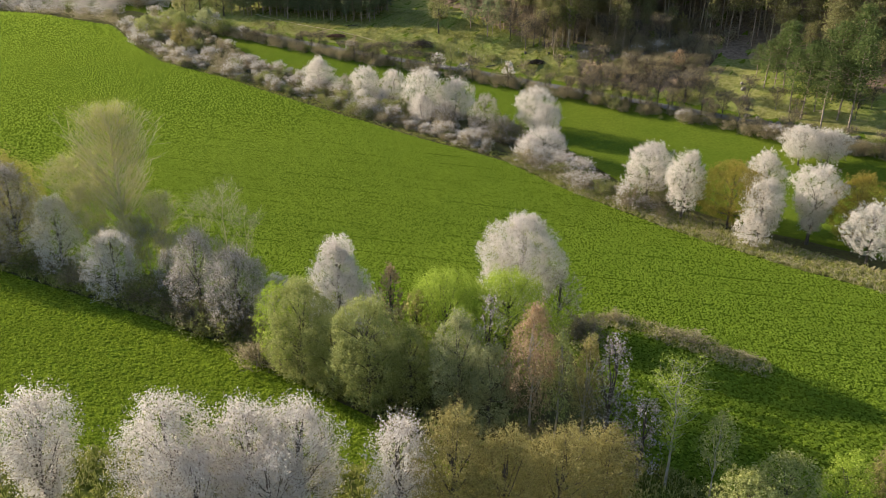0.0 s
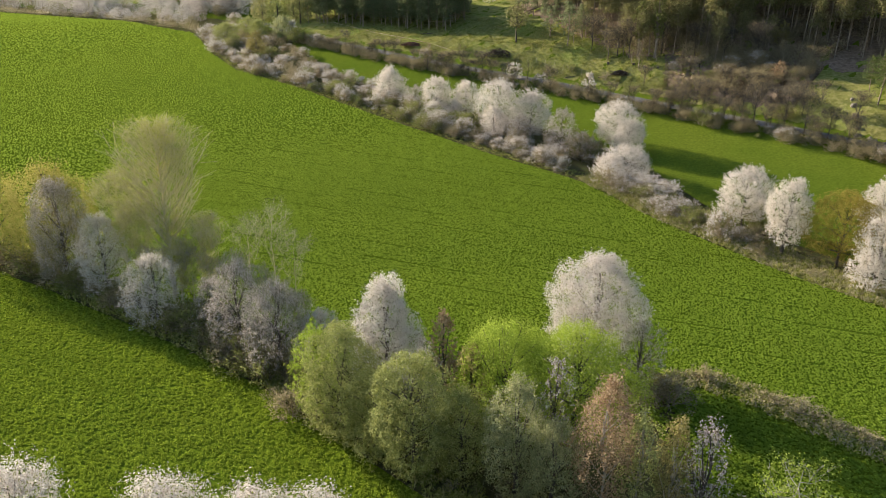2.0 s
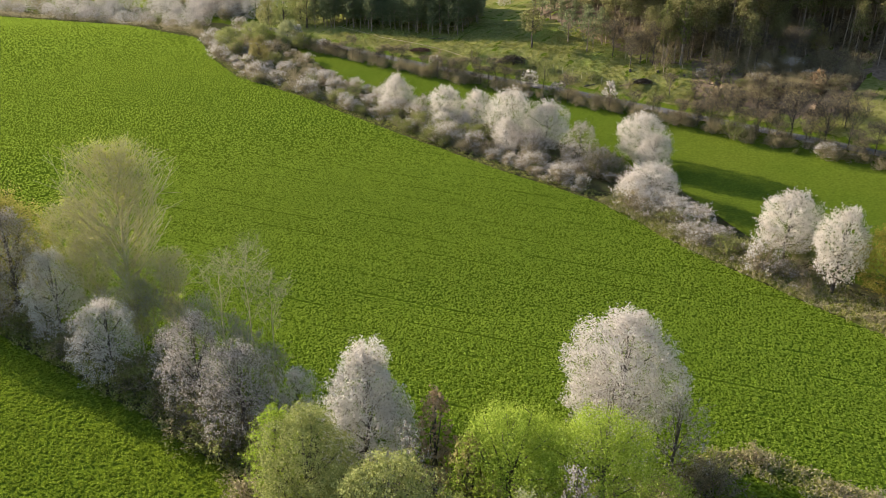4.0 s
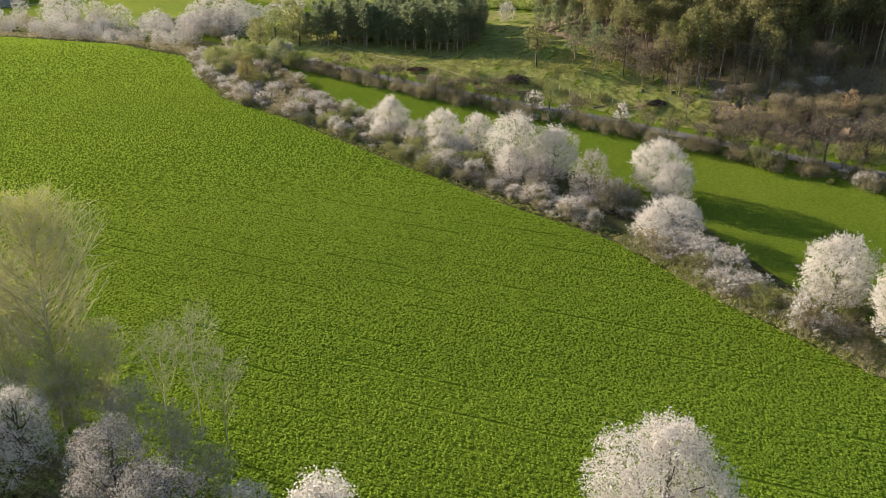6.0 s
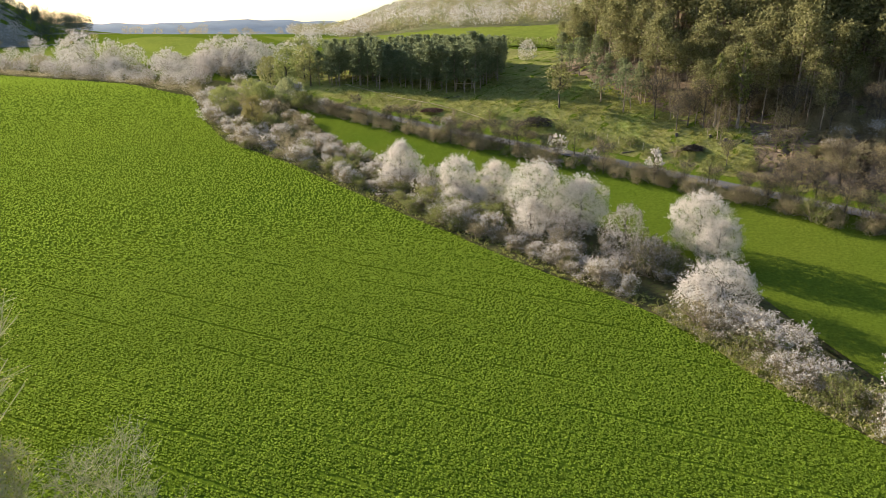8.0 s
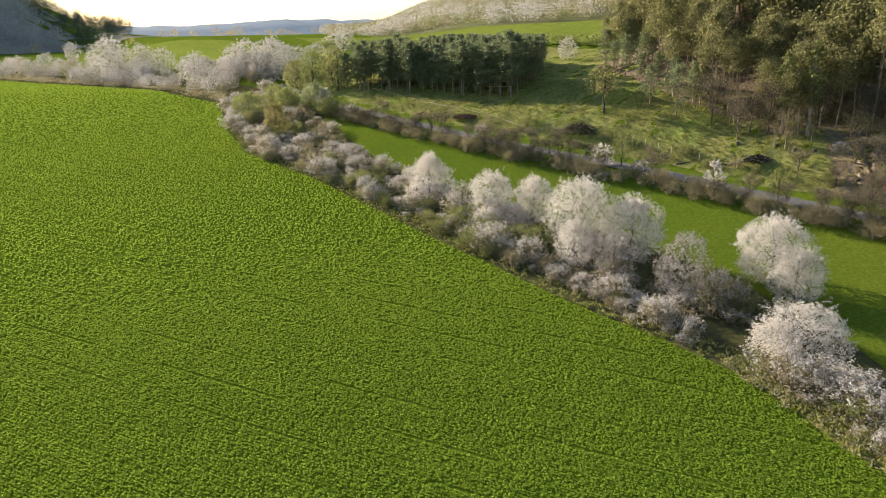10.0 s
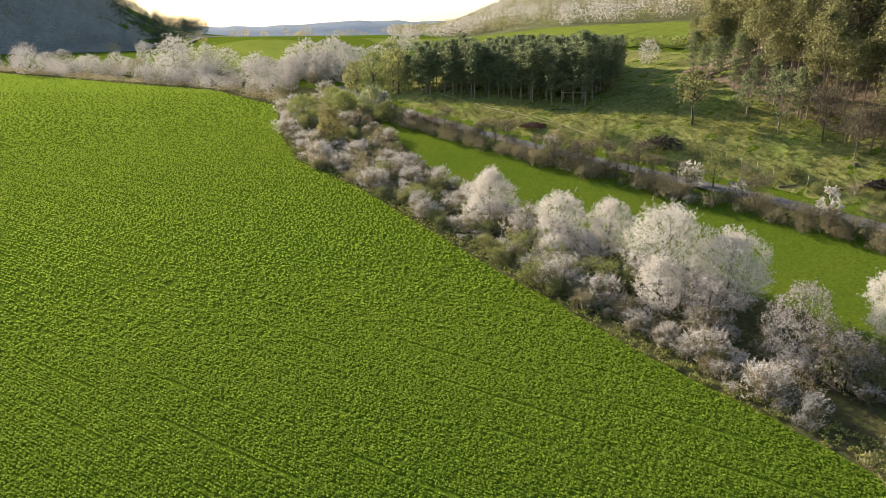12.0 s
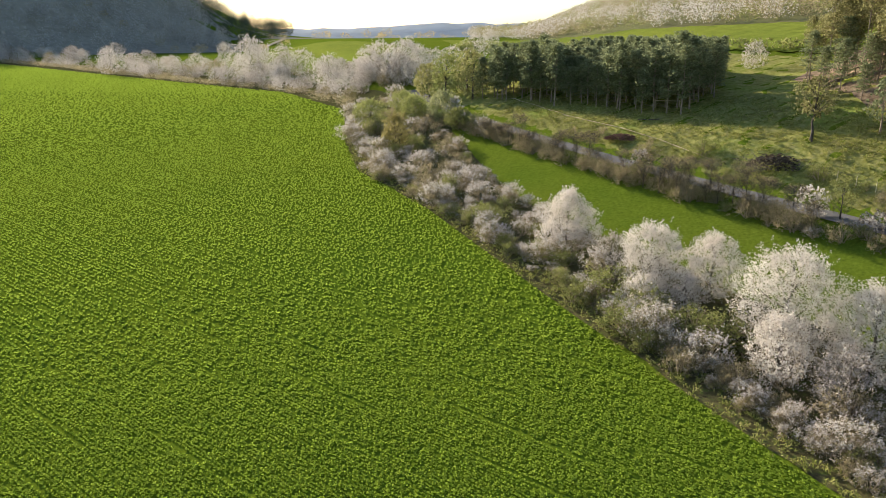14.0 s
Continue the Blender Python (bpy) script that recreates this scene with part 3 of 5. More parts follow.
sheet("rough_slope", beside_road(2.6, 1, -3), beside_road(24, 1, -3), 240, 20, .05, M_SLOPE, "rough grassy bank above the road", "slope", .3)
sheet("upper_slope", [(27, 133), (13, 145.5), (1, 156.5), (-10.5, 168), (-28, 185)], [(32, 176), (18, 184), (5, 193), (-10, 206), (-25, 221)], 90, 60, .03, M_SLOPE, "rough grassy slope beside a pine plantation", "slope", .3)
sheet("forest_floor", WOOD_EDGE, [(170, 110), (140, 130), (122, 150), (112, 162), (100, 175), (92, 183), (80, 190), (60, 200), (45, 205)], 90, 40, .09, M_FLOOR, "brown needle litter under a pine wood", "ground", .8)
sheet("scrub_slope", [(52, 87), (47, 90), (41.5, 94), (37, 98)], [(62, 98), (57, 103), (52, 109), (41, 113)], 50, 24, .085, M_FLOOR, "brown scrub slope above the road", "slope", .6)
sheet("road", beside_road(-1.15, 1, -3), beside_road(1.15, 1, -3), 300, 5, .14, M_ROAD, "narrow grey asphalt road along the bank", "road")
sheet("far_field", [(-215, 400), (-150, 350), (-105, 300), (-82, 268)], [(-150, 262), (-120, 246), (-95, 240), (-72, 232)], 110, 60, .3, M_FAR_FIELD, "bright green field beyond the hedge", "field")
sheet("hill_field", [(-60, 262), (-25, 222), (5, 196), (30, 180)], [(-80, 312), (-40, 286), (-25, 273), (-7, 265), (5, 252), (20, 241), (45, 225)], 110, 60, .22, M_FAR_FIELD, "bright green field on the hillside", "field")

sheet("hill_rough", [(-45, 288), (-25, 271), (-7, 263), (5, 250), (20, 239), (45, 223), (95, 194)], [(-110, 640), (60, 640), (200, 560), (320, 420)], 150, 160, .12, M_HILLGRASS, "rough scrubby hillside with dry grass", "slope")

sheet("far_hillside", [(-520, 190), (-400, 255), (-330, 320), (-278, 390), (-248, 450), (-240, 540), (-275, 640)], [(-760, 230), (-760, 330), (-740, 430), (-700, 520), (-620, 620), (-480, 760)], 70, 70, .2, M_HILLFLOOR, "floor of a hillside wood, grey-brown lightened for haze", "slope")


# The tint paints distance haze onto the hills, bluer and paler farther off.
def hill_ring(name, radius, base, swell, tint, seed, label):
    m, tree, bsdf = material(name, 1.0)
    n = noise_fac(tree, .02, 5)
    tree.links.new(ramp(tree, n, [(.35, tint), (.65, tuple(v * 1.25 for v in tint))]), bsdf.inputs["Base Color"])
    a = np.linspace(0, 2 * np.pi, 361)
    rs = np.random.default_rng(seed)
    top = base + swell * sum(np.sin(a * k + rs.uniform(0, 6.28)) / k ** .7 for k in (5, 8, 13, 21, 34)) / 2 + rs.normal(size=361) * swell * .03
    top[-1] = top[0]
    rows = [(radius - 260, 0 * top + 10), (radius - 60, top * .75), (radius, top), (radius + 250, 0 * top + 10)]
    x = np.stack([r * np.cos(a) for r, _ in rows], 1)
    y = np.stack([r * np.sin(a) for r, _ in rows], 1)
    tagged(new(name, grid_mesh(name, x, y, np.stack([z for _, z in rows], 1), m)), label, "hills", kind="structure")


hill_ring("backdrop_hills", 1700, 50, 40, (0.16, 0.21, 0.27), 5, "wooded hills in the far distance, haze blue painted in")
hill_ring("backdrop_ridge", 2900, 72, 26, (0.26, 0.33, 0.42), 8, "ridge on the horizon, pale haze painted into its colour")


# ---- hedge of trees between the two near fields ----
CHERRY = "wild cherry tree in white blossom"
SHADED = "wild cherry in greyish white blossom, shaded, in the hedge"


def cherry(x, y, h, r, seed, profile="egg", n=None, mat=None, label=CHERRY, size=.07, low=.12, tipped=0.0, turn=None, lobes=16, shoot=.42, clump=12, shell=.76, **kw):
    n = n or int(min(12000, 560 * r * h))
    ob = leafy_tree("cherry_tree", label, "cherry tree", h, r, mat or M_BLOSSOM, M_BARK, profile, low, lobes, n, size, seed, group="blossoming trees", shoot=shoot, clump=clump, shell=shell, **kw)
    return stand(ob, x, y, seed * 37 % 360 if turn is None else turn, tip=tipped)


# M_DULL petals hold the hedge's shade in their colour; M_PETAL ones stay light.
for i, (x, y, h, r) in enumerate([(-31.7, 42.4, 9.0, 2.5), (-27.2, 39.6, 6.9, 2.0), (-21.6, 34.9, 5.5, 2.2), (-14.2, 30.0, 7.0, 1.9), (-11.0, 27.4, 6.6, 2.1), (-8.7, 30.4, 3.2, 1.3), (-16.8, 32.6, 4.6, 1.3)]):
    cherry(x, y, h, r, 11 + i, "dome" if i != 6 else "column", mat=M_PETAL if i in (1, 2, 5) else M_DULL, label=SHADED, n=int(1450 * r * h), low=.06, size=.064)
cherry(-3.9, 24.3, 8.2, 2.5, 31, "egg", 36000, label="tall egg-shaped wild cherry in full white blossom")
cherry(9.6, 27.3, 8.4, 3.2, 32, "round", 42000, label="broad wild cherry in full pinkish-white blossom", low=.2, mat=M_PETAL)
# Added cherry, mostly hidden by the willow, to close a gap in the cast shadow.
cherry(8.0, 23.4, 6.8, 2.2, 38, "dome", 5200, mat=M_DULL, label=SHADED)
cherry(11.8, 24.6, 5.2, 1.8, 33, "dome", 3600, mat=M_DULL, label=SHADED)
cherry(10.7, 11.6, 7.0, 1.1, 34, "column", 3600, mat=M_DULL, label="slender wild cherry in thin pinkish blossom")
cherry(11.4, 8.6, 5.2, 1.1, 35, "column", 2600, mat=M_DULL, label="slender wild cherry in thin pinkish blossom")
cherry(-1.6, 20.6, 6.2, 1.2, 36, "column", 2200, mat=M_DULL, label=SHADED)
cherry(4.9, 16.2, 7.6, 1.1, 37, "column", 2400, mat=M_DULL, label=SHADED)

# front row of cherries, close under the camera's first stretch
for i, (x, y, h, r) in enumerate([(-16.6, 7.3, 8.0, 1.7), (-11.3, 7.0, 7.6, 2.2), (-8.0, 7.6, 6.9, 1.9), (-5.7, 7.1, 6.9, 2.0), (-1.2, 5.7, 6.8, 1.4), (-9.9, 5.4, 6.0, 1.9), (-6.9, 5.2, 5.8, 1.8)]):
    cherry(x, y, h, r, 51 + i, "round" if i else "vase", int(1500 * r * h), size=.062, low=.22 if i else .34, label="spreading wild cherry in dense white blossom", clump=13, mat=M_PETAL, lobes=24, spread=.14, shell=.5, shoot=.75)

tall = bare_tree("poplar_tree", "tall slender poplar with sparse young leaves", "poplar tree", 14.8, 3.7, M_BUDS, M_TWIG, "egg", 85, 11000, .062, 71, .24, .24, 9, 1.05, "poplars", .014)
stand(tall, -21.8, 39.6)
for i, (x, y, h, r) in enumerate([(-13.4, 38.6, 8.4, 2.3), (-11.6, 37.4, 6.6, 1.7), (-15.4, 38.8, 7.2, 1.8)]):
    stand(bare_tree("poplar_tree", "young poplar with faint grey-green leaves", "poplar tree", h, r, M_BLUEBUDS, M_TWIG, "fan", 17, 1100, .060, 73 + i, .06, .25, 6, 1.6, "poplars", .010), x, y, 40 * i)
for i, (x, y, h, r) in enumerate([(-26.6, 42.4, 10.0, 2.2), (-18.6, 38.6, 7.6, 1.8), (-24.4, 40.2, 8.4, 2.0), (-20.4, 37.2, 6.0, 1.6)]):
    stand(bare_tree("poplar_tree", "thin poplar with a few yellow-green leaves", "poplar tree", h, r, M_BUDS, M_TWIG, "fan", 50, 3200, .060, 76 + i, .08, .2, 9, 1.3, "poplars", .013), x, y, 70 * i)
for i, (x, y, h, r) in enumerate([(-19.4, 37.0, 5.2, 1.5), (-17.4, 36.6, 4.6, 1.4), (-15.8, 35.6, 5.6, 1.5), (-13.6, 34.8, 4.8, 1.4), (-12.2, 33.2, 4.4, 1.3), (-22.8, 38.0, 5.0, 1.5), (-10.4, 32.2, 3.8, 1.2)]):
    stand(bare_tree("ash_tree", "young bare tree with pale grey stems in the hedge", "tree", h, r, M_ROADBUD, M_PALEBARK, "fan", 30, 700, .06, 141 + i, .05, .1, 7, 1.3, "bare hedge trees", .010), x, y, 50 * i)
stand(leafy_tree("willow_tree", "yellow weeping willow in young leaf", "willow tree", 10.2, 3.9, M_YELLOW, M_BARK, "dome", .15, 18, 26000, .085, 81, droop=1.8, clump=14, shell=.8), -33.4, 45.0)
stand(leafy_tree("willow_tree", "yellow weeping willow in young leaf", "willow tree", 9.0, 3.2, M_YELLOW, M_BARK, "dome", .15, 16, 14000, .095, 82, droop=1.8, clump=14, shell=.8), -39.5, 46.5)

# green thicket
OLIVE = [(-6.3, 20.6, 7.0, 2.5), (-2.2, 17.2, 7.2, 2.5), (-4.3, 18.6, 5.6, 1.9), (0.3, 16.6, 5.6, 1.6)]
for i, (x, y, h, r) in enumerate(OLIVE):
    stand(leafy_tree("maple_tree", "bushy field maple in olive-green young leaf", "maple tree", h, r, M_OLIVE, M_BARK, "round", .06, 20, int(1700 * h * r), .066, 91 + i, group="green thicket"), x, y, 50 * i)
# Lime leaves paint the sunlit side of the olive maple next to it.
stand(leafy_tree("maple_tree", "slim field maple coloured yellow-green as a sunlit side", "maple tree", 6.4, 1.5, M_LIME, M_BARK, "round", .1, 12, 7500, .075, 96, group="green thicket"), -7.8, 21.8)
for i, (x, y, h, r) in enumerate([(2.9, 14.9, 7.2, 1.8), (4.5, 13.6, 5.6, 1.5)]):
    stand(leafy_tree("sallow_tree", "sallow with grey-green young leaves", "willow tree", h, r, M_GREYOLIVE, M_BARK, "round", .05, 16, int(1600 * h * r), .064, 101 + i, group="green thicket"), x, y, 80 * i)
for i, (x, y, h, r) in enumerate([(2.8, 19.8, 7.9, 2.9), (6.6, 18.9, 7.9, 3.4)]):
    stand(leafy_tree("willow_tree", "lime-green weeping willow in fresh leaf", "willow tree", h, r, M_LIME, M_BARK, "dome", .3, 18, 36000, .068, 105 + i, droop=1.5, clump=14, shell=.85, group="green thicket"), x, y, 80 * i)
stand(leafy_tree("hornbeam_tree", "small hornbeam with brownish buds", "tree", 7.2, 1.0, M_RUST, M_BARK, "column", .2, 10, 2400, .11, 108, group="green thicket"), -0.5, 22.0)
stand(leafy_tree("hornbeam_tree", "small hornbeam with olive-brown buds", "tree", 6.4, 1.5, M_OCHRE, M_BARK, "column", .2, 10, 2400, .12, 109, group="green thicket"), 0.9, 19.6)
BIRCH = "birch with hanging rust-coloured twigs and pale trunk"
for i, (x, y, h, r, mat, lab) in enumerate([(6.6, 12.7, 9.0, 1.8, M_RUST, BIRCH), (8.0, 12.3, 7.4, 1.1, M_OLIVE, "thin birch with hanging green twigs and pale trunk"), (9.5, 12.0, 7.2, 1.0, M_OCHRE, "slim birch with hanging ochre twigs")]):
    stand(leafy_tree("birch_tree", lab, "birch tree", h, r, mat, M_PALEBARK, "egg" if i == 0 else "column", .3, 14, (8500, 3400, 4000)[i], .075, 111 + i, .09, 1.1, 14, .35, "birches"), x, y, 33 * i)
stand(bare_tree("birch_tree", "pale forked birch with a thin yellow-green top", "birch tree", 7.9, 1.7, M_LIME, M_PALEBARK, "vase", 30, 3000, .06, 115, .11, .3, 4, .8, "birches"), 12.6, 7.8)
stand(leafy_tree("birch_tree", "slim birch with yellow-green hanging twigs", "birch tree", 5.6, 1.0, M_OLIVE, M_PALEBARK, "column", .45, 9, 3200, .06, 116, .06, .8, 12, .35, "birches"), 14.4, 6.6)
for i, (x, y, h, r, mat) in enumerate([(17.2, 4.8, 4.0, 1.7, M_OLIVE), (20.4, 4.8, 3.8, 1.2, M_LIME), (22.6, 4.4, 4.2, 1.3, M_OCHRE), (14.8, 4.2, 3.8, 1.6, M_OLIVE)]):
    stand(leafy_tree("sallow_tree", "low bushy sallow in young leaf", "willow tree", h, r, mat, M_BARK, "round", .05, 14, int(1300 * h * r), .07, 121 + i, group="green thicket"), x, y, 60 * i)
for i, (x, y, h, r) in enumerate([(1.0, 5.0, 7.6, 1.7), (3.3, 4.5, 6.6, 1.9), (5.9, 4.6, 6.4, 2.1), (8.2, 5.2, 5.8, 1.6)]):
    stand(leafy_tree("sallow_tree", "sallow covered in ochre-green catkins", "willow tree", h, r, M_OCHRE, M_BARK, "round", .1, 18, int(1900 * h * r), .058, 131 + i, group="ochre sallows", shoot=.65, clump=14), x, y, 45 * i)

# ---- hedge with blossom along the far side of the field ----
FULL = "wild cherry in full white blossom in the hedge"
for i, (x, y, h, r, p) in enumerate([(-7.1, 107.0, 5.6, 2.9, "egg"), (0.7, 98.0, 6.0, 2.5, "round"), (5.2, 98.2, 5.2, 2.2, "round"), (0.2, 94.8, 3.0, 1.8, "dome"), (3.3, 95.4, 3.2, 1.2, "egg"),
                                     (9.5, 90.8, 7.4, 3.4, "round"), (14.0, 88.0, 6.4, 2.9, "round"), (8.6, 86.6, 4.6, 1.8, "column"), (25.2, 82.6, 6.1, 3.1, "round"), (26.0, 79.2, 4.6, 2.2, "round"), (23.6, 70.8, 3.7, 3.0, "dome"), (21.4, 70.4, 2.8, 1.7, "dome")]):
    cherry(x, y, h, r, 151 + i, p, int(min(24000, 1250 * r * h)), label=FULL, size=.082, low=.05, shoot=.6)
# The plums' shade is put into their greyed petals.
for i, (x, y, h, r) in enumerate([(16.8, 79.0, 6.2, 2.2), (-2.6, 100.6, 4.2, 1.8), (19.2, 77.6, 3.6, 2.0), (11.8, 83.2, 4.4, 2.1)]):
    cherry(x, y, h, r, 171 + i, "round", int(620 * r * h), mat=M_DULL, label="wild plum in white blossom, greyed to look shaded", size=.078, low=.05)
for i, (x, y, h, r, p) in enumerate([(31.4, 54.8, 6.5, 2.6, "round"), (32.6, 48.2, 7.4, 2.0, "round"), (41.0, 47.4, 7.6, 2.0, "round"), (37.6, 41.6, 6.4, 1.9, "column"), (36.2, 40.6, 3.2, 1.5, "dome"), (42.2, 40.4, 8.0, 2.4, "vase"), (44.8, 35.2, 5.8, 2.7, "round"), (55.4, 62.8, 5.1, 2.6, "round"), (58.6, 61.6, 4.6, 2.5, "round")]):
    cherry(x, y, h, r, 181 + i, p, int(1100 * r * h), label="wild cherry in white blossom at the meadow's edge", size=.088, shoot=.55, low=.2 if p != "dome" else .05)
for i, (x, y, h, r) in enumerate([(36.6, 45.8, 7.2, 3.7), (46.4, 39.8, 7.4, 3.0)]):
    stand(leafy_tree("sallow_tree", "rounded sallow covered in golden catkins", "willow tree", h, r, M_GOLD, M_BARK, "round", .14, 20, 18000, .085, 201 + i, group="ochre sallows", spread=.14), x, y)
for i, (x, y, h, r, mat) in enumerate([(-45.4, 153.4, 5.2, 3.2, M_OLIVE), (-38.7, 156.2, 4.6, 2.8, M_OLIVE), (-32.8, 153.0, 5.0, 3.2, M_GREYOLIVE), (-36.0, 139.6, 5.6, 2.2, M_OCHRE), (-42.0, 160.5, 4.6, 2.8, M_OLIVE), (-28.5, 147.5, 3.4, 2.4, M_HEDGE)]):
    stand(leafy_tree("maple_tree", "field maple in olive young leaf at the hedge's end", "maple tree", h, r, mat, M_BARK, "round", .05, 14, int(420 * h * r), .15, 211 + i, group="hedge maples"), x, y, 50 * i)
cherry(-30.4, 152.0, 3.6, 1.3, 221, "egg", 900, size=.2, label="small plum in white blossom")

# shrubs of the hedges, built once a kind and copied
SHRUBS = {
    "thorn": [shrub("blackthorn_shrub", "blackthorn shrub with greyish white blossom", "shrub", 2.1, 1.7, M_SCRUB, M_BROWNTWIG, 900, .070, 301 + i, "hedge shrubs", bloom=2200) for i in range(4)],
    "green": [shrub("hedge_shrub", "low green hedge shrub in young leaf", "shrub", 2.0, 1.7, M_HEDGE, M_BROWNTWIG, 2200, .088, 311 + i, "hedge shrubs") for i in range(3)],
    "scrub": [shrub("bare_shrub", "bare brown shrub with fine twigs", "shrub", 2.0, 1.6, M_SCRUB, M_BROWNTWIG, 1300, .070, 321 + i, "bare shrubs") for i in range(3)],
}
placed = set()


def put_shrub(kind, x, y, size, rs):
    k = int(rs.integers(len(SHRUBS[kind])))
    m = spot(x, y, rs.uniform(0, 360), (size * rs.uniform(.85, 1.25), size * rs.uniform(.85, 1.25), size * rs.uniform(.8, 1.2)), -.03)
    if (kind, k) in placed:
        copy_thing(SHRUBS[kind][k], m)
    else:
        placed.add((kind, k))
        SHRUBS[kind][k].matrix_basis = m


GAP = (19.0, 72.6)


def line_of_shrubs(side_a, side_b, count, kinds, lo, hi, seed, front=1.0):
    """Shrubs scattered between two lines; front over 1 crowds them to the first."""
    rs = np.random.default_rng(seed)
    (ax, ay), (bx, by) = along(side_a, 400), along(side_b, 400)
    for j in range(count):
        u = int(400 * (j + rs.uniform(0, 1)) / count) % 400
        v = rs.uniform(.04, .96) ** front
        x, y, kind, size = ax[u] * (1 - v) + bx[u] * v, ay[u] * (1 - v) + by[u] * v, kinds[int(rs.integers(len(kinds)))], rs.uniform(lo, hi)
        if math.hypot(x - GAP[0], y - GAP[1]) > 2.5:
            put_shrub(kind, x, y, size, rs)


TT, GG, SS = ["thorn"] * 3, ["green"] * 2, ["scrub"] * 2
line_of_shrubs(FAR_EDGE[4:8], HEDGE_EDGE[4:8], 210, TT + TT + GG + SS + SS, .4, 1.2, 1)
line_of_shrubs([(-24.5, 118), (-14, 105.5)], [(-14, 121), (-8, 112)], 40, TT + GG, .5, 1.15, 2)
line_of_shrubs([(-14, 105), (-5, 94.5), (2, 86.5)], [(-9, 109), (-1, 99), (7, 91)], 22, GG + GG + ["thorn"], .8, 1.4, 3)
line_of_shrubs([(-4, 93.5), (8.3, 79.3), (17, 70.3)], [(-2, 95.5), (10.5, 81.5), (19.5, 73)], 52, TT + TT + SS + GG, .45, 1.0, 4)
line_of_shrubs([(4, 88), (12, 80), (19, 75)], [(8, 94), (18, 84), (25, 80)], 30, TT + SS + SS, .6, 1.2, 5)
line_of_shrubs([(15.5, 77), (19.5, 74.8)], [(18, 81), (23.5, 78)], 16, SS + GG + ["thorn"], .9, 1.4, 13)
line_of_shrubs([(19.5, 67.4), (24.6, 56.5), (30, 48)], [(24, 66), (29, 57), (32, 50)], 58, TT + TT + GG + ["scrub"], .45, 1.15, 6)
line_of_shrubs([(30, 55), (32, 53)], [(35, 58), (36, 54)], 5, ["scrub", "green"], .9, 1.2, 7)
line_of_shrubs([(-20, 35), (-9, 27.2)], [(-20, 33.6), (-10, 25.4)], 44, SS + SS + GG, .7, 1.25, 8)
line_of_shrubs([(-8.5, 22.5), (-4, 18.6), (3, 12.6), (9, 9.5)], [(-8, 23), (-2, 19.5), (6, 14), (11, 11)], 16, SS + ["green"], .5, .8, 9)
line_of_shrubs([(-40, 48), (-24, 38)], [(-40, 46.5), (-25, 36.4)], 26, SS + ["green"], .8, 1.3, 10)
line_of_shrubs([(11, 22.5), (14, 23)], [(12.5, 24.5), (14.5, 25)], 4, ["scrub"], .9, 1.4, 11)
line_of_shrubs([(-46, 147), (-37, 131), (-23, 117.5), (-4, 94.5), (9, 79.5), (17.5, 70.5)], [(-45, 148.5), (-36, 132.5), (-21.5, 119), (-2.8, 96), (10.4, 80.8), (18.8, 71.5)], 130, TT + TT + SS, .35, .8, 12)
put_shrub("scrub", -10.2, 23.4, .9, rng)
put_shrub("scrub", -9.4, 22.6, .8, rng)

# ---- road side, bank and woods ----
BARE = [bare_tree("bare_tree", "bare brown roadside tree with fine twigs", "tree", 5.4, 2.0, M_ROADBUD, M_BARK, "fan", 30, 1100, .07, 331 + i, .09, .22, 7, 1.25, "roadside trees", .012) for i in range(4)]
bare_used = set()


def put_bare(x, y, size, rs):
    k = int(rs.integers(len(BARE)))
    m = spot(x, y, rs.uniform(0, 360), (size * rs.uniform(.85, 1.25), size * rs.uniform(.85, 1.25), size))
    if k in bare_used:
        copy_thing(BARE[k], m)
    else:
        bare_used.add(k)
        BARE[k].matrix_basis = m


line_of_shrubs(beside_road(-4.4, 2, 11), beside_road(-2.4, 2, 11), 120, SS + SS + SS + ["green", "green", "thorn"], .6, 1.05, 21)
line_of_shrubs(beside_road(2.6, 3, 10), beside_road(5, 3, 10), 26, SS + ["green"], .5, .9, 22)
rs_road = np.random.default_rng(23)
for s, n, a, b, lo, hi in ((-3.6, 14, 3, 11, .55, .8), (-2.9, 26, 2, 6, .85, 1.15), (4.5, 16, 2, 6, .9, 1.2), (7.5, 8, 2, 6, .8, 1.1)):
    lx, ly = along(beside_road(s, a, b), 200)
    for j in range(n):
        i = int(200 * (j + rs_road.uniform(0, 1)) / n) % 200
        put_bare(lx[i] + rs_road.normal() * .5, ly[i] + rs_road.normal() * .5, rs_road.uniform(lo, hi), rs_road)
for x, y, h in ((-10.7, 131.5, 5.5), (-8.9, 130.4, 5.0), (-7.2, 129.1, 5.8), (1.1, 119.6, 4.8), (-0.6, 121.2, 4.3), (2.8, 118.4, 4.5), (6.7, 116.0, 4.7), (8.0, 115.0, 4.8), (9.1, 114.5, 5.3), (10.5, 113.5, 5.2), (12.9, 111.9, 4.4), (-23.1, 141.8, 4.5), (-20.5, 139.8, 4.0),
                (37.2, 91.7, 5.6), (39.4, 88.8, 6.2), (41.9, 87.1, 6.5), (43.8, 85.8, 6.5), (45.0, 84.4, 7.0), (46.8, 83.1, 6.6), (48.1, 81.8, 6.8), (33.4, 92.5, 5.2), (35.4, 91.4, 5.0), (50.0, 79.8, 6.6), (52.0, 77.4, 6.4)):
    put_bare(x, y, h / 4.7, rs_road)

PLANTED = [pine("pine_tree", "dark planted pine in a dense stand", 10.2, 1.7, M_PINE, .24, 1700, .20, 401 + i, "pine plantation", .12, .8) for i in range(4)]
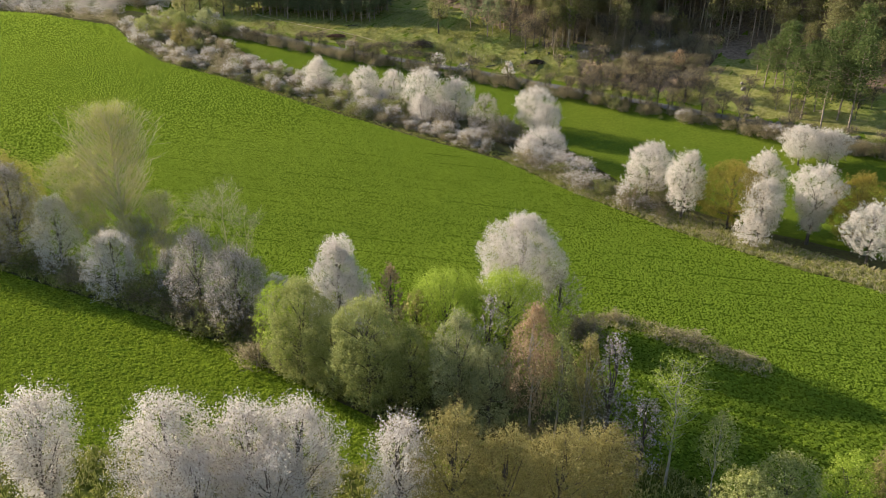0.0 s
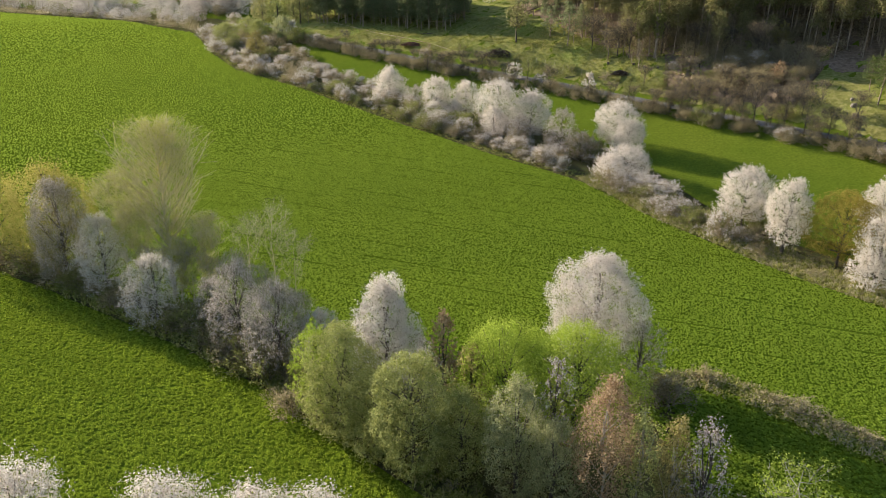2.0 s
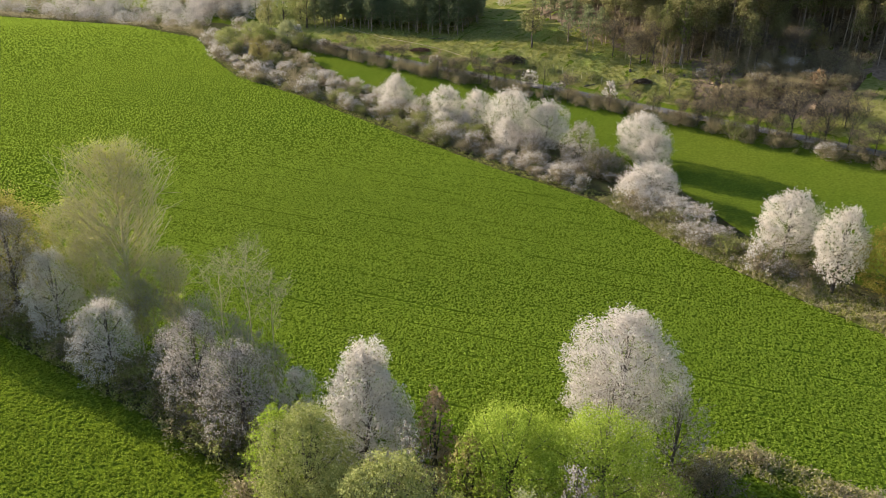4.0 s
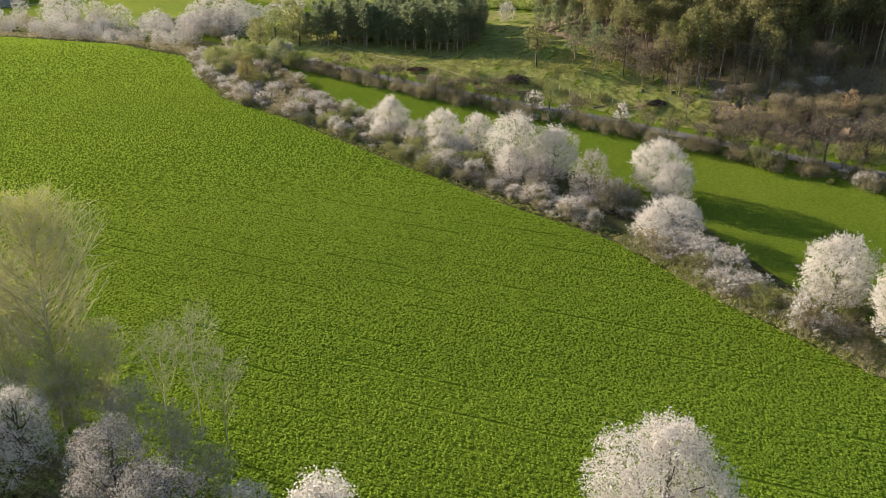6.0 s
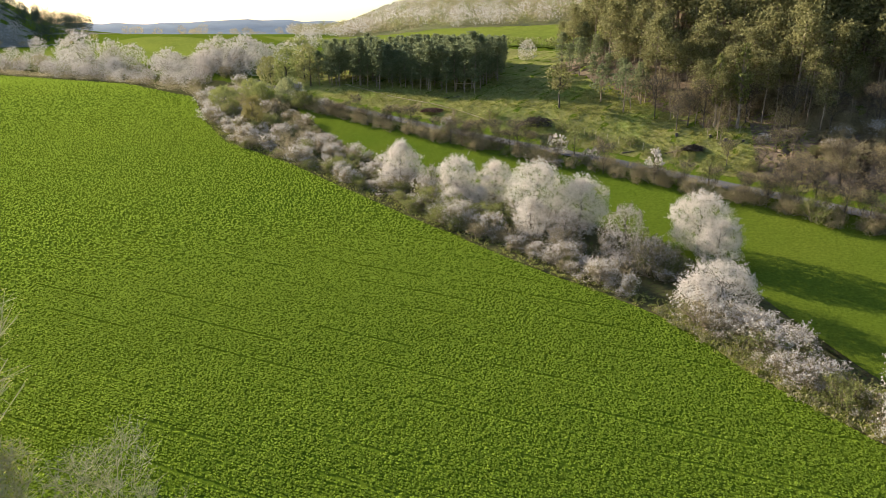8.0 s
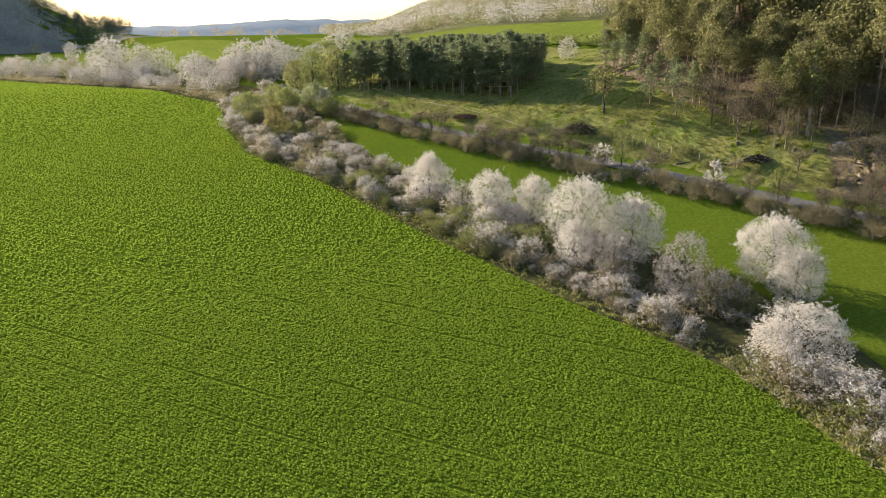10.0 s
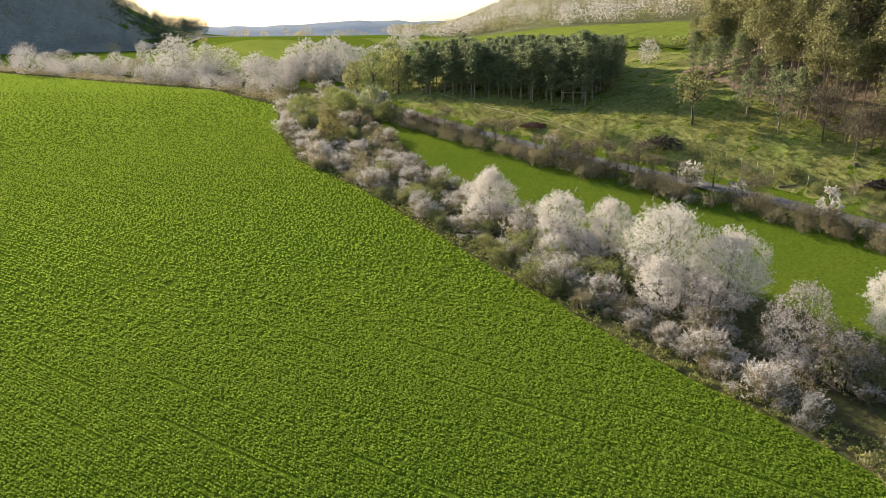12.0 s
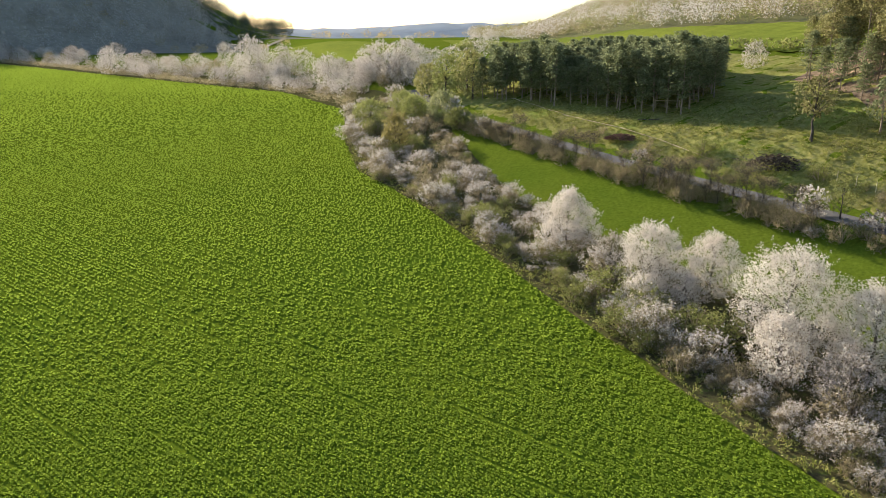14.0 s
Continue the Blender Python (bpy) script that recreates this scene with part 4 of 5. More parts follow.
OLD = [pine("pine_tree", "tall pine with a bare reddish trunk", 12.2, 2.25, M_PINE_WARM, .5, 1700, .20, 411 + i, "pine wood", .13, .62) for i in range(5)]
pine_used = set()


def put_pine(kind, k, x, y, size, rs, squeeze=1.0):
    m = spot(x, y, rs.uniform(0, 360), (size * squeeze, size * squeeze, size * rs.uniform(.88, 1.12)))
    if (id(kind), k) in pine_used:
        copy_thing(kind[k], m)
    else:
        pine_used.add((id(kind), k))
        kind[k].matrix_basis = m


rs_pine = np.random.default_rng(31)
rear = []
u1, u2 = Vector((-0.82, 0.57)), Vector((0.57, 0.82))
for i in range(23):
    for j in range(-1, 10):
        a, b = i * 1.75 + rs_pine.normal() * .35 + 3.5, j * 2.6 + rs_pine.normal() * .45
        x, y = 7.5 + u1.x * a + u2.x * b, 141 + u1.y * a + u2.y * b
        if x > 7.8 + .1 * (y - 143) or j > 4 and x < -14:
            continue
        tall_to = 25.3 - float(ground(x, y))
        if j > 4:
            rear.append((x, y, tall_to / 10.2 * rs_pine.uniform(.86, 1.02)))
            continue
        put_pine(PLANTED, int(rs_pine.integers(4)), x, y, tall_to / 10.2 * rs_pine.uniform(.84, 1.1), rs_pine, 1.1)


def joined(name, label, kind, places, rs, skip=4, grow=.45, bark=None, category="wood", sticks=40):
    """Copies of a few trees as one mass, trunks and crowns on their own materials."""
    vs, fs, ids, base = [], [], [], 0
    data = []
    for ob in kind:
        rows = []
        for child in ob.children:
            me = child.data
            co = np.empty(len(me.vertices) * 3, np.float32)
            me.vertices.foreach_get("co", co)
            li = np.empty(len(me.loops), np.int32)
            me.loops.foreach_get("vertex_index", li)
            co, li, top = co.reshape(-1, 3), li.reshape(-1, 4), child.name.startswith(("crown", "foliage"))
            if top:
                co = co.reshape(-1, 4, 3)[::skip]
                co = (co + (co - co.mean(1, keepdims=True)) * grow).reshape(-1, 3)
                li = np.arange(len(co)).reshape(-1, 4)
            else:
                li = li[:sticks]
            rows.append((co, li, top))
        data.append(rows)
    for x, y, *size in places:
        a, s = rs.uniform(0, 6.283), size[0] if size else rs.uniform(.9, 1.3)
        z = float(land(x, y))
        turn = np.array([[math.cos(a), -math.sin(a), 0], [math.sin(a), math.cos(a), 0], [0, 0, 1]]) * s
        for co, li, top in data[int(rs.integers(len(data)))]:
            vs.append(co @ turn.T + [x, y, z])
            fs.append(li + base)
            ids.append(np.full(len(li), int(top)))
            base += len(co)
    me = quads(name, np.concatenate(vs), np.concatenate(fs), bark or M_PINEBARK)
    me.materials.append([c for c in kind[0].children if c.name.startswith(("crown", "foliage"))][0].data.materials[0])
    me.polygons.foreach_set("material_index", np.concatenate(ids).astype(np.int32))
    return tagged(new(name, me), label, category, kind="stuff")


def scrub_mass(name, label, side_a, side_b, count, lo, hi, seed):
    rs = np.random.default_rng(seed)
    (ax, ay), (bx, by) = along(side_a, 400), along(side_b, 400)
    u, v = rs.integers(0, 400, count), rs.uniform(0, 1, count)
    places = list(zip(ax[u] * (1 - v) + bx[u] * v, ay[u] * (1 - v) + by[u] * v, rs.uniform(lo, hi, count)))
    joined(name, label, SHRUBS["scrub"], places, rs, 1, 0.0, M_BROWNTWIG, "scrub")


joined("plantation_rear", "rear rows of a dense dark pine plantation", PLANTED[:3], rear, rs_pine, 1, .15)
scrub_mass("roadside_scrub", "dense bare brown scrub between a meadow and a road", beside_road(-4.5, 2, 11), beside_road(-2.2, 2, 11), 210, .5, 1.0, 26)
scrub_mass("roadside_thicket", "tall bare brown thicket beside a road", beside_road(-3.6, 2, 7), beside_road(-2.4, 2, 7), 34, .7, 1.05, 25)
# Scrub added among the middle rows to stop low sun under the crowns.
scrub_mass("plantation_scrub", "bare brown scrub added under a pine plantation to deepen its shadow", [(4.5, 146.5), (-22, 165)], [(6.5, 152), (-20, 170)], 30, 1.1, 1.6, 34)
wx, wy = along(WOOD_EDGE, 300)
count, behind = 0, []
for row in range(23):
    for j in range(54):
        i = int(300 * (j + rs_pine.uniform(0, 1)) / 54) % 300
        d = row * 3.0 + rs_pine.uniform(-1.3, 1.3) + 1.5
        x, y = wx[i] + .76 * d, wy[i] + .65 * d
        if rs_pine.uniform() < (.5 if row == 0 else .15 if row < 3 else .38):
            continue
        if row > 2:
            behind.append((x, y))
            continue
        count += 1
        put_pine(OLD, int(rs_pine.integers(5)), x, y, rs_pine.uniform(.8, 1.2) * (.85 if row == 0 else 1), rs_pine)
joined("pine_wood", "dense pine wood on the hillside", OLD, behind, rs_pine, 2, .3)
under = []
for _ in range(150):
    i, d = int(rs_pine.integers(0, 235)), rs_pine.uniform(-4, 16)
    under.append((wx[i] + .76 * d, wy[i] + .65 * d, rs_pine.uniform(.35, .85)))
joined("wood_understory", "bare brown saplings under a pine wood", BARE, under, rs_pine, 1, 0.0, M_BROWNTWIG, "scrub", 220)
stand(leafy_tree("pine_tree", "lone pine with a bare trunk and a rounded brownish crown", "pine tree", 7.0, 2.5, M_PINE_WARM, M_BARK, "round", .38, 16, 2600, .17, 425, .17, fork=.5), 16.3, 125.8)
for i, (x, y, h, r) in enumerate([(22.8, 126.2, 5.8, 1.9), (25.2, 120.8, 7.4, 2.1), (28.4, 123.8, 6.3, 1.8)]):
    stand(leafy_tree("pine_tree", "young pine with a clear trunk at the wood's edge", "pine tree", h, r, M_PINE, M_PINEBARK, "egg", .24, 14, 1100, .2, 426 + i, .12), x, y)
for x, y in ((33.5, 113), (35.5, 110), (46, 103.6)):
    put_pine(OLD, 2, x, y, .8, rs_pine)
for i, (x, y, h) in enumerate([(38.0, 109.5, 11.0), (35.6, 111.2, 9.5)]):
    stand(leafy_tree("larch_tree", "slim larch with fresh light-green needles", "larch tree", h, 1.5, M_HEDGE, M_PINEBARK, "egg", .3, 14, 2200, .2, 421 + i, group="larches"), x, y)
for i, (x, y, h, r) in enumerate([(-36.5, 168.0, 8.8, 3.0), (-30.5, 164.0, 8.6, 3.2), (-33.0, 170.0, 9.0, 3.0), (-41.0, 172.0, 6.5, 3.0)]):
    stand(leafy_tree("willow_tree", "rounded willow in pale olive young leaf", "willow tree", h, r, M_WILLOW if i % 2 else M_OLIVE, M_BARK, "round", .06, 14, 4000, .21, 431 + i, group="olive willows"), x, y)
scrub_mass("wood_edge_scrub", "bare brown scrub along the edge of a pine wood", [(31, 117), (62, 97)], [(42, 126), (74, 106)], 110, .7, 1.3, 33)
scrub_mass("slope_scrub", "bare brown scrub on the bank above the road", [(52, 88), (40, 97)], [(62, 99), (46, 110)], 80, .6, 1.2, 24)
line_of_shrubs([(38, 101), (54, 90)], [(40, 108), (60, 97)], 12, GG + ["thorn"], .5, .9, 35)


# ---- far side of the valley ----
# Duller petals stand in for the shaded crown sides towards the camera.
FAR_CHERRY = [leafy_tree("cherry_tree", "distant wild cherry in white blossom, dulled as if backlit", "cherry tree", 7, 3.6, M_THORN if i < 2 else M_DULL, M_BARK, "round", .05, 14, 5200, .125, 441 + i, .06, group="far blossom", shell=.75) for i in range(4)]
FAR_SHRUB = [leafy_tree("hedge_tree", ("distant bare hedge tree with brown twigs", "distant hedge tree with thin grey blossom", "distant hedge tree in young green leaf")[i], "tree", 6.5, 3.4, (M_SCRUB, M_THORN, M_HEDGE)[i], M_BARK, "round", .03, 12, 3800, .13, 451 + i, .06, group="far hedge", shell=.75) for i in range(3)]
far_used = set()


def put_far(kind, k, x, y, size, rs):
    m = spot(x, y, rs.uniform(0, 360), (size * rs.uniform(.9, 1.2), size * rs.uniform(.9, 1.2), size), -.1)
    if kind[k].name in far_used:
        copy_thing(kind[k], m)
    else:
        far_used.add(kind[k].name)
        kind[k].matrix_basis = m


rs_far = np.random.default_rng(41)
fx, fy = along([(-59, 176), (-85, 199), (-133, 222), (-215, 267), (-330, 322)], 300)
for j in range(290):
    i = int(300 * ((j + rs_far.uniform(0, 1)) / 290) ** 1.35) % 300
    d = rs_far.uniform(0, 1) ** 1.5 * 26
    x, y = fx[i] + .3 * d, fy[i] + d
    size = rs_far.uniform(.3, .65) if d < 6 else rs_far.uniform(.35, .8) + .75 * rs_far.uniform() ** 4
    if rs_far.uniform() < .42:
        put_far(FAR_CHERRY, int(rs_far.integers(4)), x, y, size, rs_far)
    else:
        put_far(FAR_SHRUB, int(rs_far.integers(3)), x, y, size * .95, rs_far)
for j in range(16):
    i = int(300 * (j + rs_far.uniform(.1, .9)) / 16)
    put_far(FAR_CHERRY, int(rs_far.integers(4)), fx[i] + rs_far.uniform(-1, 1), fy[i] + rs_far.uniform(1.5, 4), rs_far.uniform(.65, 1.05), rs_far)
for x, y, s in ((-171, 240, 1.15), (-98, 219, .95), (-57, 191, 1.4), (-51, 188, 1.3), (-114, 231, 1.6), (-106, 236, 1.5), (-64, 200, 1.3), (-60.4, 197.3, 1.55), (-52.1, 187.5, 1.4), (-46.6, 183.7, 1.1), (-45.7, 190.6, .95), (-40.9, 188.4, .95), (-39.4, 202.3, 1.0), (-44.7, 241.7, .9), (-68.8, 205.2, .9), (-79.4, 217.7, 1.0), (-88.5, 224.7, .95), (-101, 238, 1.3), (-111.5, 245.7, 1.5), (-126, 255.7, 1.6), (-136, 267.6, 1.5), (-164.5, 296, 1.35), (-236, 319, 1.5), (-234, 292, 1.5), (14.9, 170.5, .6)):
    put_far(FAR_CHERRY, int(rs_far.integers(3)), x, y, s, rs_far)


def wood_stuff(name, label, places, h, r, mat, size, per, seed):
    """Many far trees as one mass of leaf clumps on short stems."""
    rs = np.random.default_rng(seed)
    p = np.asarray(places)
    z = land(p[:, 0], p[:, 1])
    hh = h * rs.uniform(.7, 1.2, len(p))
    d = unit(rs.normal(size=(len(p), per, 3)))
    c = np.stack([p[:, 0], p[:, 1], z + hh * .55], -1)[:, None] + d * np.stack([0 * hh + r, 0 * hh + r, hh * .48], -1)[:, None] * rs.uniform(.6, 1, (len(p), per, 1))
    ob = new(name, leaf_mesh(name, c.reshape(-1, 3), d.reshape(-1, 3), size, mat, rs, .8))
    return tagged(ob, label, "wood", kind="stuff")


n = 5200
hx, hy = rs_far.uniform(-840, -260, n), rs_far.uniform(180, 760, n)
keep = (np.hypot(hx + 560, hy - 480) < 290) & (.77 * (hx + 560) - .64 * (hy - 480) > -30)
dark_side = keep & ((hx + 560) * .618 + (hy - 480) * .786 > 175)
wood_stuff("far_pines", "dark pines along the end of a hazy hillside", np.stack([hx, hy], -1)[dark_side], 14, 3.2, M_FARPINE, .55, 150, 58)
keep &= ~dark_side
wood_stuff("far_wood", "bare wood on a hillside, grey haze painted into its colour", np.stack([hx, hy], -1)[keep], 13, 4.0, M_HAZEWOOD, .62, 110, 51)
for name, label, mat, n, lo, h, seed in (("hill_blossom", "blossoming scrub on the far hillside", M_THORN, 3400, 60, 5.0, 52), ("hill_scrub", "green and brown scrub on the far hillside", M_HEDGE, 2200, 60, 5.2, 55), ("hill_thicket", "bare thicket on the far hillside", M_SCRUB, 2600, 60, 5.0, 56)):
    sx, sy = rs_far.uniform(-110, 170, n), rs_far.uniform(200, 600, n)
    s = road_offset(sx, sy)
    patch = np.sin(sx * .11 + 2 * np.sin(sy * .05)) + np.sin(sy * .09 + 2 * np.sin(sx * .06)) + rs_far.normal(size=n) * .5
    keep = (s > lo) & (s < 520) & ((patch > -.5) if name == "hill_blossom" else (patch < .6)) & (sx + .16 * sy > -22) & (sy > np.interp(sx, [-80, -40, -25, -7, 5, 20, 45, 95], [314, 288, 275, 267, 254, 243, 227, 198]))
    wood_stuff(name, label, np.stack([sx, sy], -1)[keep], h, 3.1, mat, .36, 90, seed)
i = rs_far.integers(0, 300, 420)
wood_stuff("hedge_foot", "low bare bushes along the foot of a far hedge", np.stack([fx[i], fy[i] + rs_far.uniform(-3.2, .8, 420)], -1), 1.7, 1.3, M_SCRUB, .17, 56, 59)
n = 60
sx = rs_far.uniform(-55, 42, n)
sy = np.interp(sx, [-80, -35, 5, 40], [262, 225, 198, 178]) + rs_far.normal(size=n)
wood_stuff("field_hedge", "low hedge between hillside fields", np.stack([sx, sy], -1), 2.6, 2.0, M_HEDGE, .4, 60, 57)
n = 110
lx, ly = rs_far.uniform(-420, 60, n), rs_far.choice([420, 560, 860], n) + rs_far.normal(size=n) * 9
keep = lx + .16 * ly < -12
wood_stuff("far_hedgerows", "rows of hedges and trees between distant fields", np.stack([lx + .1 * (ly - 300), ly], -1)[keep], 5, 3.0, M_ROADBUD, .4, 130, 54)
n = 1500
qx, qy = rs_far.uniform(40, 300, n), rs_far.uniform(60, 330, n)
s = road_offset(qx, qy)
keep = (s > 68) & (s < 200) & (-.66 * qx + .75 * qy < 95)
wood_stuff("upper_pine_wood", "pine wood on the upper hillside", np.stack([qx, qy], -1)[keep], 16, 2.6, M_PINE_WARM, .5, 150, 53)


# ---- crop, grass and verge plants ----
def inside_field(x, y):
    nx, ny = zip(*NEAR_EDGE)
    ex, ey = zip(*FAR_EDGE)
    return (y > np.interp(x, nx, ny) + .05) & (y < np.interp(x, ex, ey) - .3)


def plants(name, label, category, x, y, size, tall, mat, per, seed, broad=.36):
    """Small plants of a few rising leaves each."""
    rs = np.random.default_rng(seed)
    z = land(x, y) + .06
    a = rs.uniform(0, 6.283, (len(x), 1)) + np.arange(per)[None] * 6.283 / per + rs.normal(size=(len(x), per)) * .3
    s = (size * rs.uniform(.65, 1.35, len(x)))[:, None] * rs.uniform(.75, 1.2, (len(x), per))
    up = tall * rs.uniform(.6, 1.4, (len(x), per))
    ca, sa = np.cos(a), np.sin(a)
    b = np.stack([np.repeat(x[:, None], per, 1), np.repeat(y[:, None], per, 1), np.repeat(z[:, None], per, 1)], -1)
    tip = b + np.stack([ca * s, sa * s, up * .8], -1)
    mid = b + np.stack([ca * s * .5, sa * s * .5, up], -1)
    w = np.stack([-sa * s * broad, ca * s * broad, 0 * s], -1)
    v = np.stack([b, mid - w, tip, mid + w], 2)
    ob = new(name, quads(name, v, np.arange(v.size // 3).reshape(-1, 4), mat))
    return tagged(ob, label, category, kind="stuff")


rs_crop = np.random.default_rng(61)


row, step = np.meshgrid(np.arange(0, 560), np.arange(0, 800), indexing="ij")
acr, alo = -2 + row * .225 + rs_crop.normal(size=row.shape) * .035, -75 + step * .2 + rs_crop.uniform(-.08, .08, row.shape)
cx, cy = .93 * alo + .37 * acr, -.37 * alo + .93 * acr
line = np.abs((acr % 3.1) - 1.55) < .09
dash = np.sin(alo * .37 + np.floor(acr / 3.1) * 2.1) + .5 * np.sin(alo * 1.3 + np.floor(acr / 3.1)) > -.3
thin = rs_crop.uniform(size=row.shape) < ease(cy - .3 * cx, 108, 78) * ease(cx, -50, -34)
gaps = (row % 4 == 0) & (rs_crop.uniform(size=row.shape) < .16)
keep = inside_field(cx, cy) & ~(line & dash) & ~gaps & thin
plants("crop_plants", "closed rows of low leafy young crop plants", "crop", cx[keep], cy[keep], .13, .095, M_CROPLEAF, 4, 62, .42)
row, step = np.meshgrid(np.arange(0, 460), np.arange(0, 528), indexing="ij")
acr, alo = -20 + row * .4 + rs_crop.normal(size=row.shape) * .06, -165 + step * .4 + rs_crop.uniform(-.2, .2, row.shape)
cx, cy = .93 * alo + .37 * acr, -.37 * alo + .93 * acr
near = ease(cy - .3 * cx, 108, 78) * ease(cx, -50, -34)
thin = rs_crop.uniform(size=row.shape) < (1 - near) * ease(np.hypot(cx, cy - 40), 165, 110)
gaps = (row % 4 == 0) & (rs_crop.uniform(size=row.shape) < .4)
keep = inside_field(cx, cy) & thin & ~gaps & (np.abs(cx + 60) < 100)
plants("crop_plants_beyond", "low leafy crop plants farther up the field", "crop", cx[keep], cy[keep], .17, .15, M_CROPLEAF, 4, 71, .42)
row, step = np.meshgrid(np.arange(0, 376), np.arange(0, 524), indexing="ij")
acr, alo = -60 + row * .7 + rs_crop.normal(size=row.shape) * .2, -360 + step * .7 + rs_crop.uniform(-.4, .4, row.shape)
cx, cy = .93 * alo + .37 * acr, -.37 * alo + .93 * acr
thin = rs_crop.uniform(size=row.shape) < 1 - ease(np.hypot(cx, cy - 40), 165, 110)
keep = inside_field(cx, cy) & thin
plants("crop_plants_far", "low leafy crop plants at the far end of the field", "crop", cx[keep], cy[keep], .26, .20, M_CROPLEAF, 4, 73, .42)
n = 120000
ax, ay = rs_crop.uniform(-50, 6, n), rs_crop.uniform(5, 52, n)
sx, sy = zip(*STRIP_EDGE)
keep = (ay < np.interp(ax, sx, sy) - .2) & (ay > np.interp(ax, [-60, -34, -18, -5, 2, 12], [21, 16.8, 14.6, 12.0, 10.2, 9.8]))
plants("grass_plants", "short tufts of sown grass", "grass", ax[keep], ay[keep], .10, .075, M_GRASSLEAF, 3, 63, .4)
n = 52000
ax, ay = rs_crop.uniform(12, 46, n), rs_crop.uniform(-16, 25, n)
keep = (ay < np.interp(ax, *zip(*NEAR_EDGE)) - .05) & (ay > np.interp(ax, [12, 15, 18, 26, 40], [10, 8, 5, -8, -30]))
plants("side_crop_plants", "leafy young crop plants", "crop", ax[keep], ay[keep], .12, .09, M_CROPLEAF, 4, 64, .46)


def tufts_between(name, label, category, a, b, count, size, tall, mat, seed):
    rs = np.random.default_rng(seed)
    (ax, ay), (bx, by) = along(a, 300), along(b, 300)
    u, v = rs.integers(0, 300, count), rs.uniform(0, 1, count)
    plants(name, label, category, ax[u] * (1 - v) + bx[u] * v + rs.normal(size=count) * .25, ay[u] * (1 - v) + by[u] * v + rs.normal(size=count) * .25, size, tall, mat, 5, seed, .15)


tufts_between("verge_tufts", "tufts of pale dry grass on the verge", "grass", FAR_EDGE[10:15], [(20, 71), (28, 59), (34.5, 48), (41, 38), (46.5, 31)], 2200, .28, .3, M_STRAW, 65)
tufts_between("verge_grass", "rough green grass on the verge", "grass", FAR_EDGE[10:15], [(20, 71), (28, 59), (34.5, 48), (41, 38), (46.5, 31)], 2200, .28, .3, M_TUSSOCK, 70)
tufts_between("strip_tufts", "tufts of pale dry grass between fields", "grass", [(13, 26.5), (17.5, 27.5), (21, 24), (25.5, 18.6)], [(14, 24.8), (16.5, 25.2), (19.5, 22.3), (23.5, 17.4)], 240, .28, .25, M_STRAW, 66)
tufts_between("strip_grass", "rough green grass between fields", "grass", [(13, 26.5), (17.5, 27.5), (21, 24), (25.5, 18.6)], [(14, 24.8), (16.5, 25.2), (19.5, 22.3), (23.5, 17.4)], 420, .28, .22, M_TUSSOCK, 72)
tufts_between("meadow_tufts", "tall rough grass tufts under cherry trees", "grass", [(-48, 18.8), (-34, 16.6), (-18, 14.4), (-5, 11.8), (2, 10), (12.5, 9.6), (16, 6.6)], [(-52, -2), (-34, -3), (-18, -4), (-5, -4), (2, -4), (12, -5), (24, -8)], 14000, .26, .36, M_TUSSOCK, 74)
tufts_between("slope_tufts", "rough grass tussocks on the bank", "grass", beside_road(3, 4, 11), beside_road(22, 4, 11), 9000, .30, .16, M_TUSSOCK, 67)
tufts_between("hedge_grass", "rough grass along the hedge foot", "grass", FAR_EDGE[5:11], [(-44, 148), (-35, 132), (-21, 118), (-2.5, 95.5), (10, 80.5), (19.5, 70.5)], 1800, .25, .2, M_TUSSOCK, 68)
tufts_between("near_hedge_grass", "rough grass along the hedge foot", "grass", STRIP_EDGE[3:], [(-32, 42.5), (-20, 34), (-11, 27), (-4, 20), (2, 14), (7, 10)], 1600, .3, .3, M_TUSSOCK, 69)


# ---- small things on the bank and by the road ----
def log(name, label, category, a, b, r, mat, group=""):
    """A round pole or log lying on the land from a to b, with pale cut ends."""
    n = 7
    t = np.linspace(0, 1, n)
    x, y = a[0] + (b[0] - a[0]) * t, a[1] + (b[1] - a[1]) * t
    z = np.maximum(land(x, y), land(x[:1], y[:1]) * (1 - t) + land(x[-1:], y[-1:]) * t) + r * .9
    ob = tagged(new(name), label, category, group)
    part("bark", bent_tube("bark", np.stack([x, y, z], -1), r * (1 - .25 * t), mat), ob)
    d = unit(np.array([b[0] - a[0], b[1] - a[1], 0.0]))
    for p, s in ((np.array([x[0], y[0], z[0]]), -1), (np.array([x[-1], y[-1], z[-1]]), 1)):
        part("cut_end", tube_mesh("cut_end", [(*p, *(p + d * s * .02), r * (.98 if s < 0 else .73), .005)], M_CUT, 7), ob)
    return ob


RAIL = [(-22.7, 159.0), (-17.4, 152.6), (-12.4, 146.7), (-8.0, 142.4), (-4.0, 138.6), (1.0, 132.8), (6.3, 126.7)]
for a, b in zip(RAIL, RAIL[1:]):
    log("felled_pole", "long thin peeled pole lying on the bank", "pole", a, b, .065, M_CUT, "felled poles")
for a, b, r in (((28.2, 107.8), (30.4, 107.2), .11), ((23.2, 110.6), (24.8, 110.3), .10), ((12.0, 124.0), (14.4, 123.4), .08), ((-2.0, 141.0), (1.0, 140.3), .08)):
    log("log", "short felled log lying on the bank", "log", a, b, r, M_BARK, "felled logs")


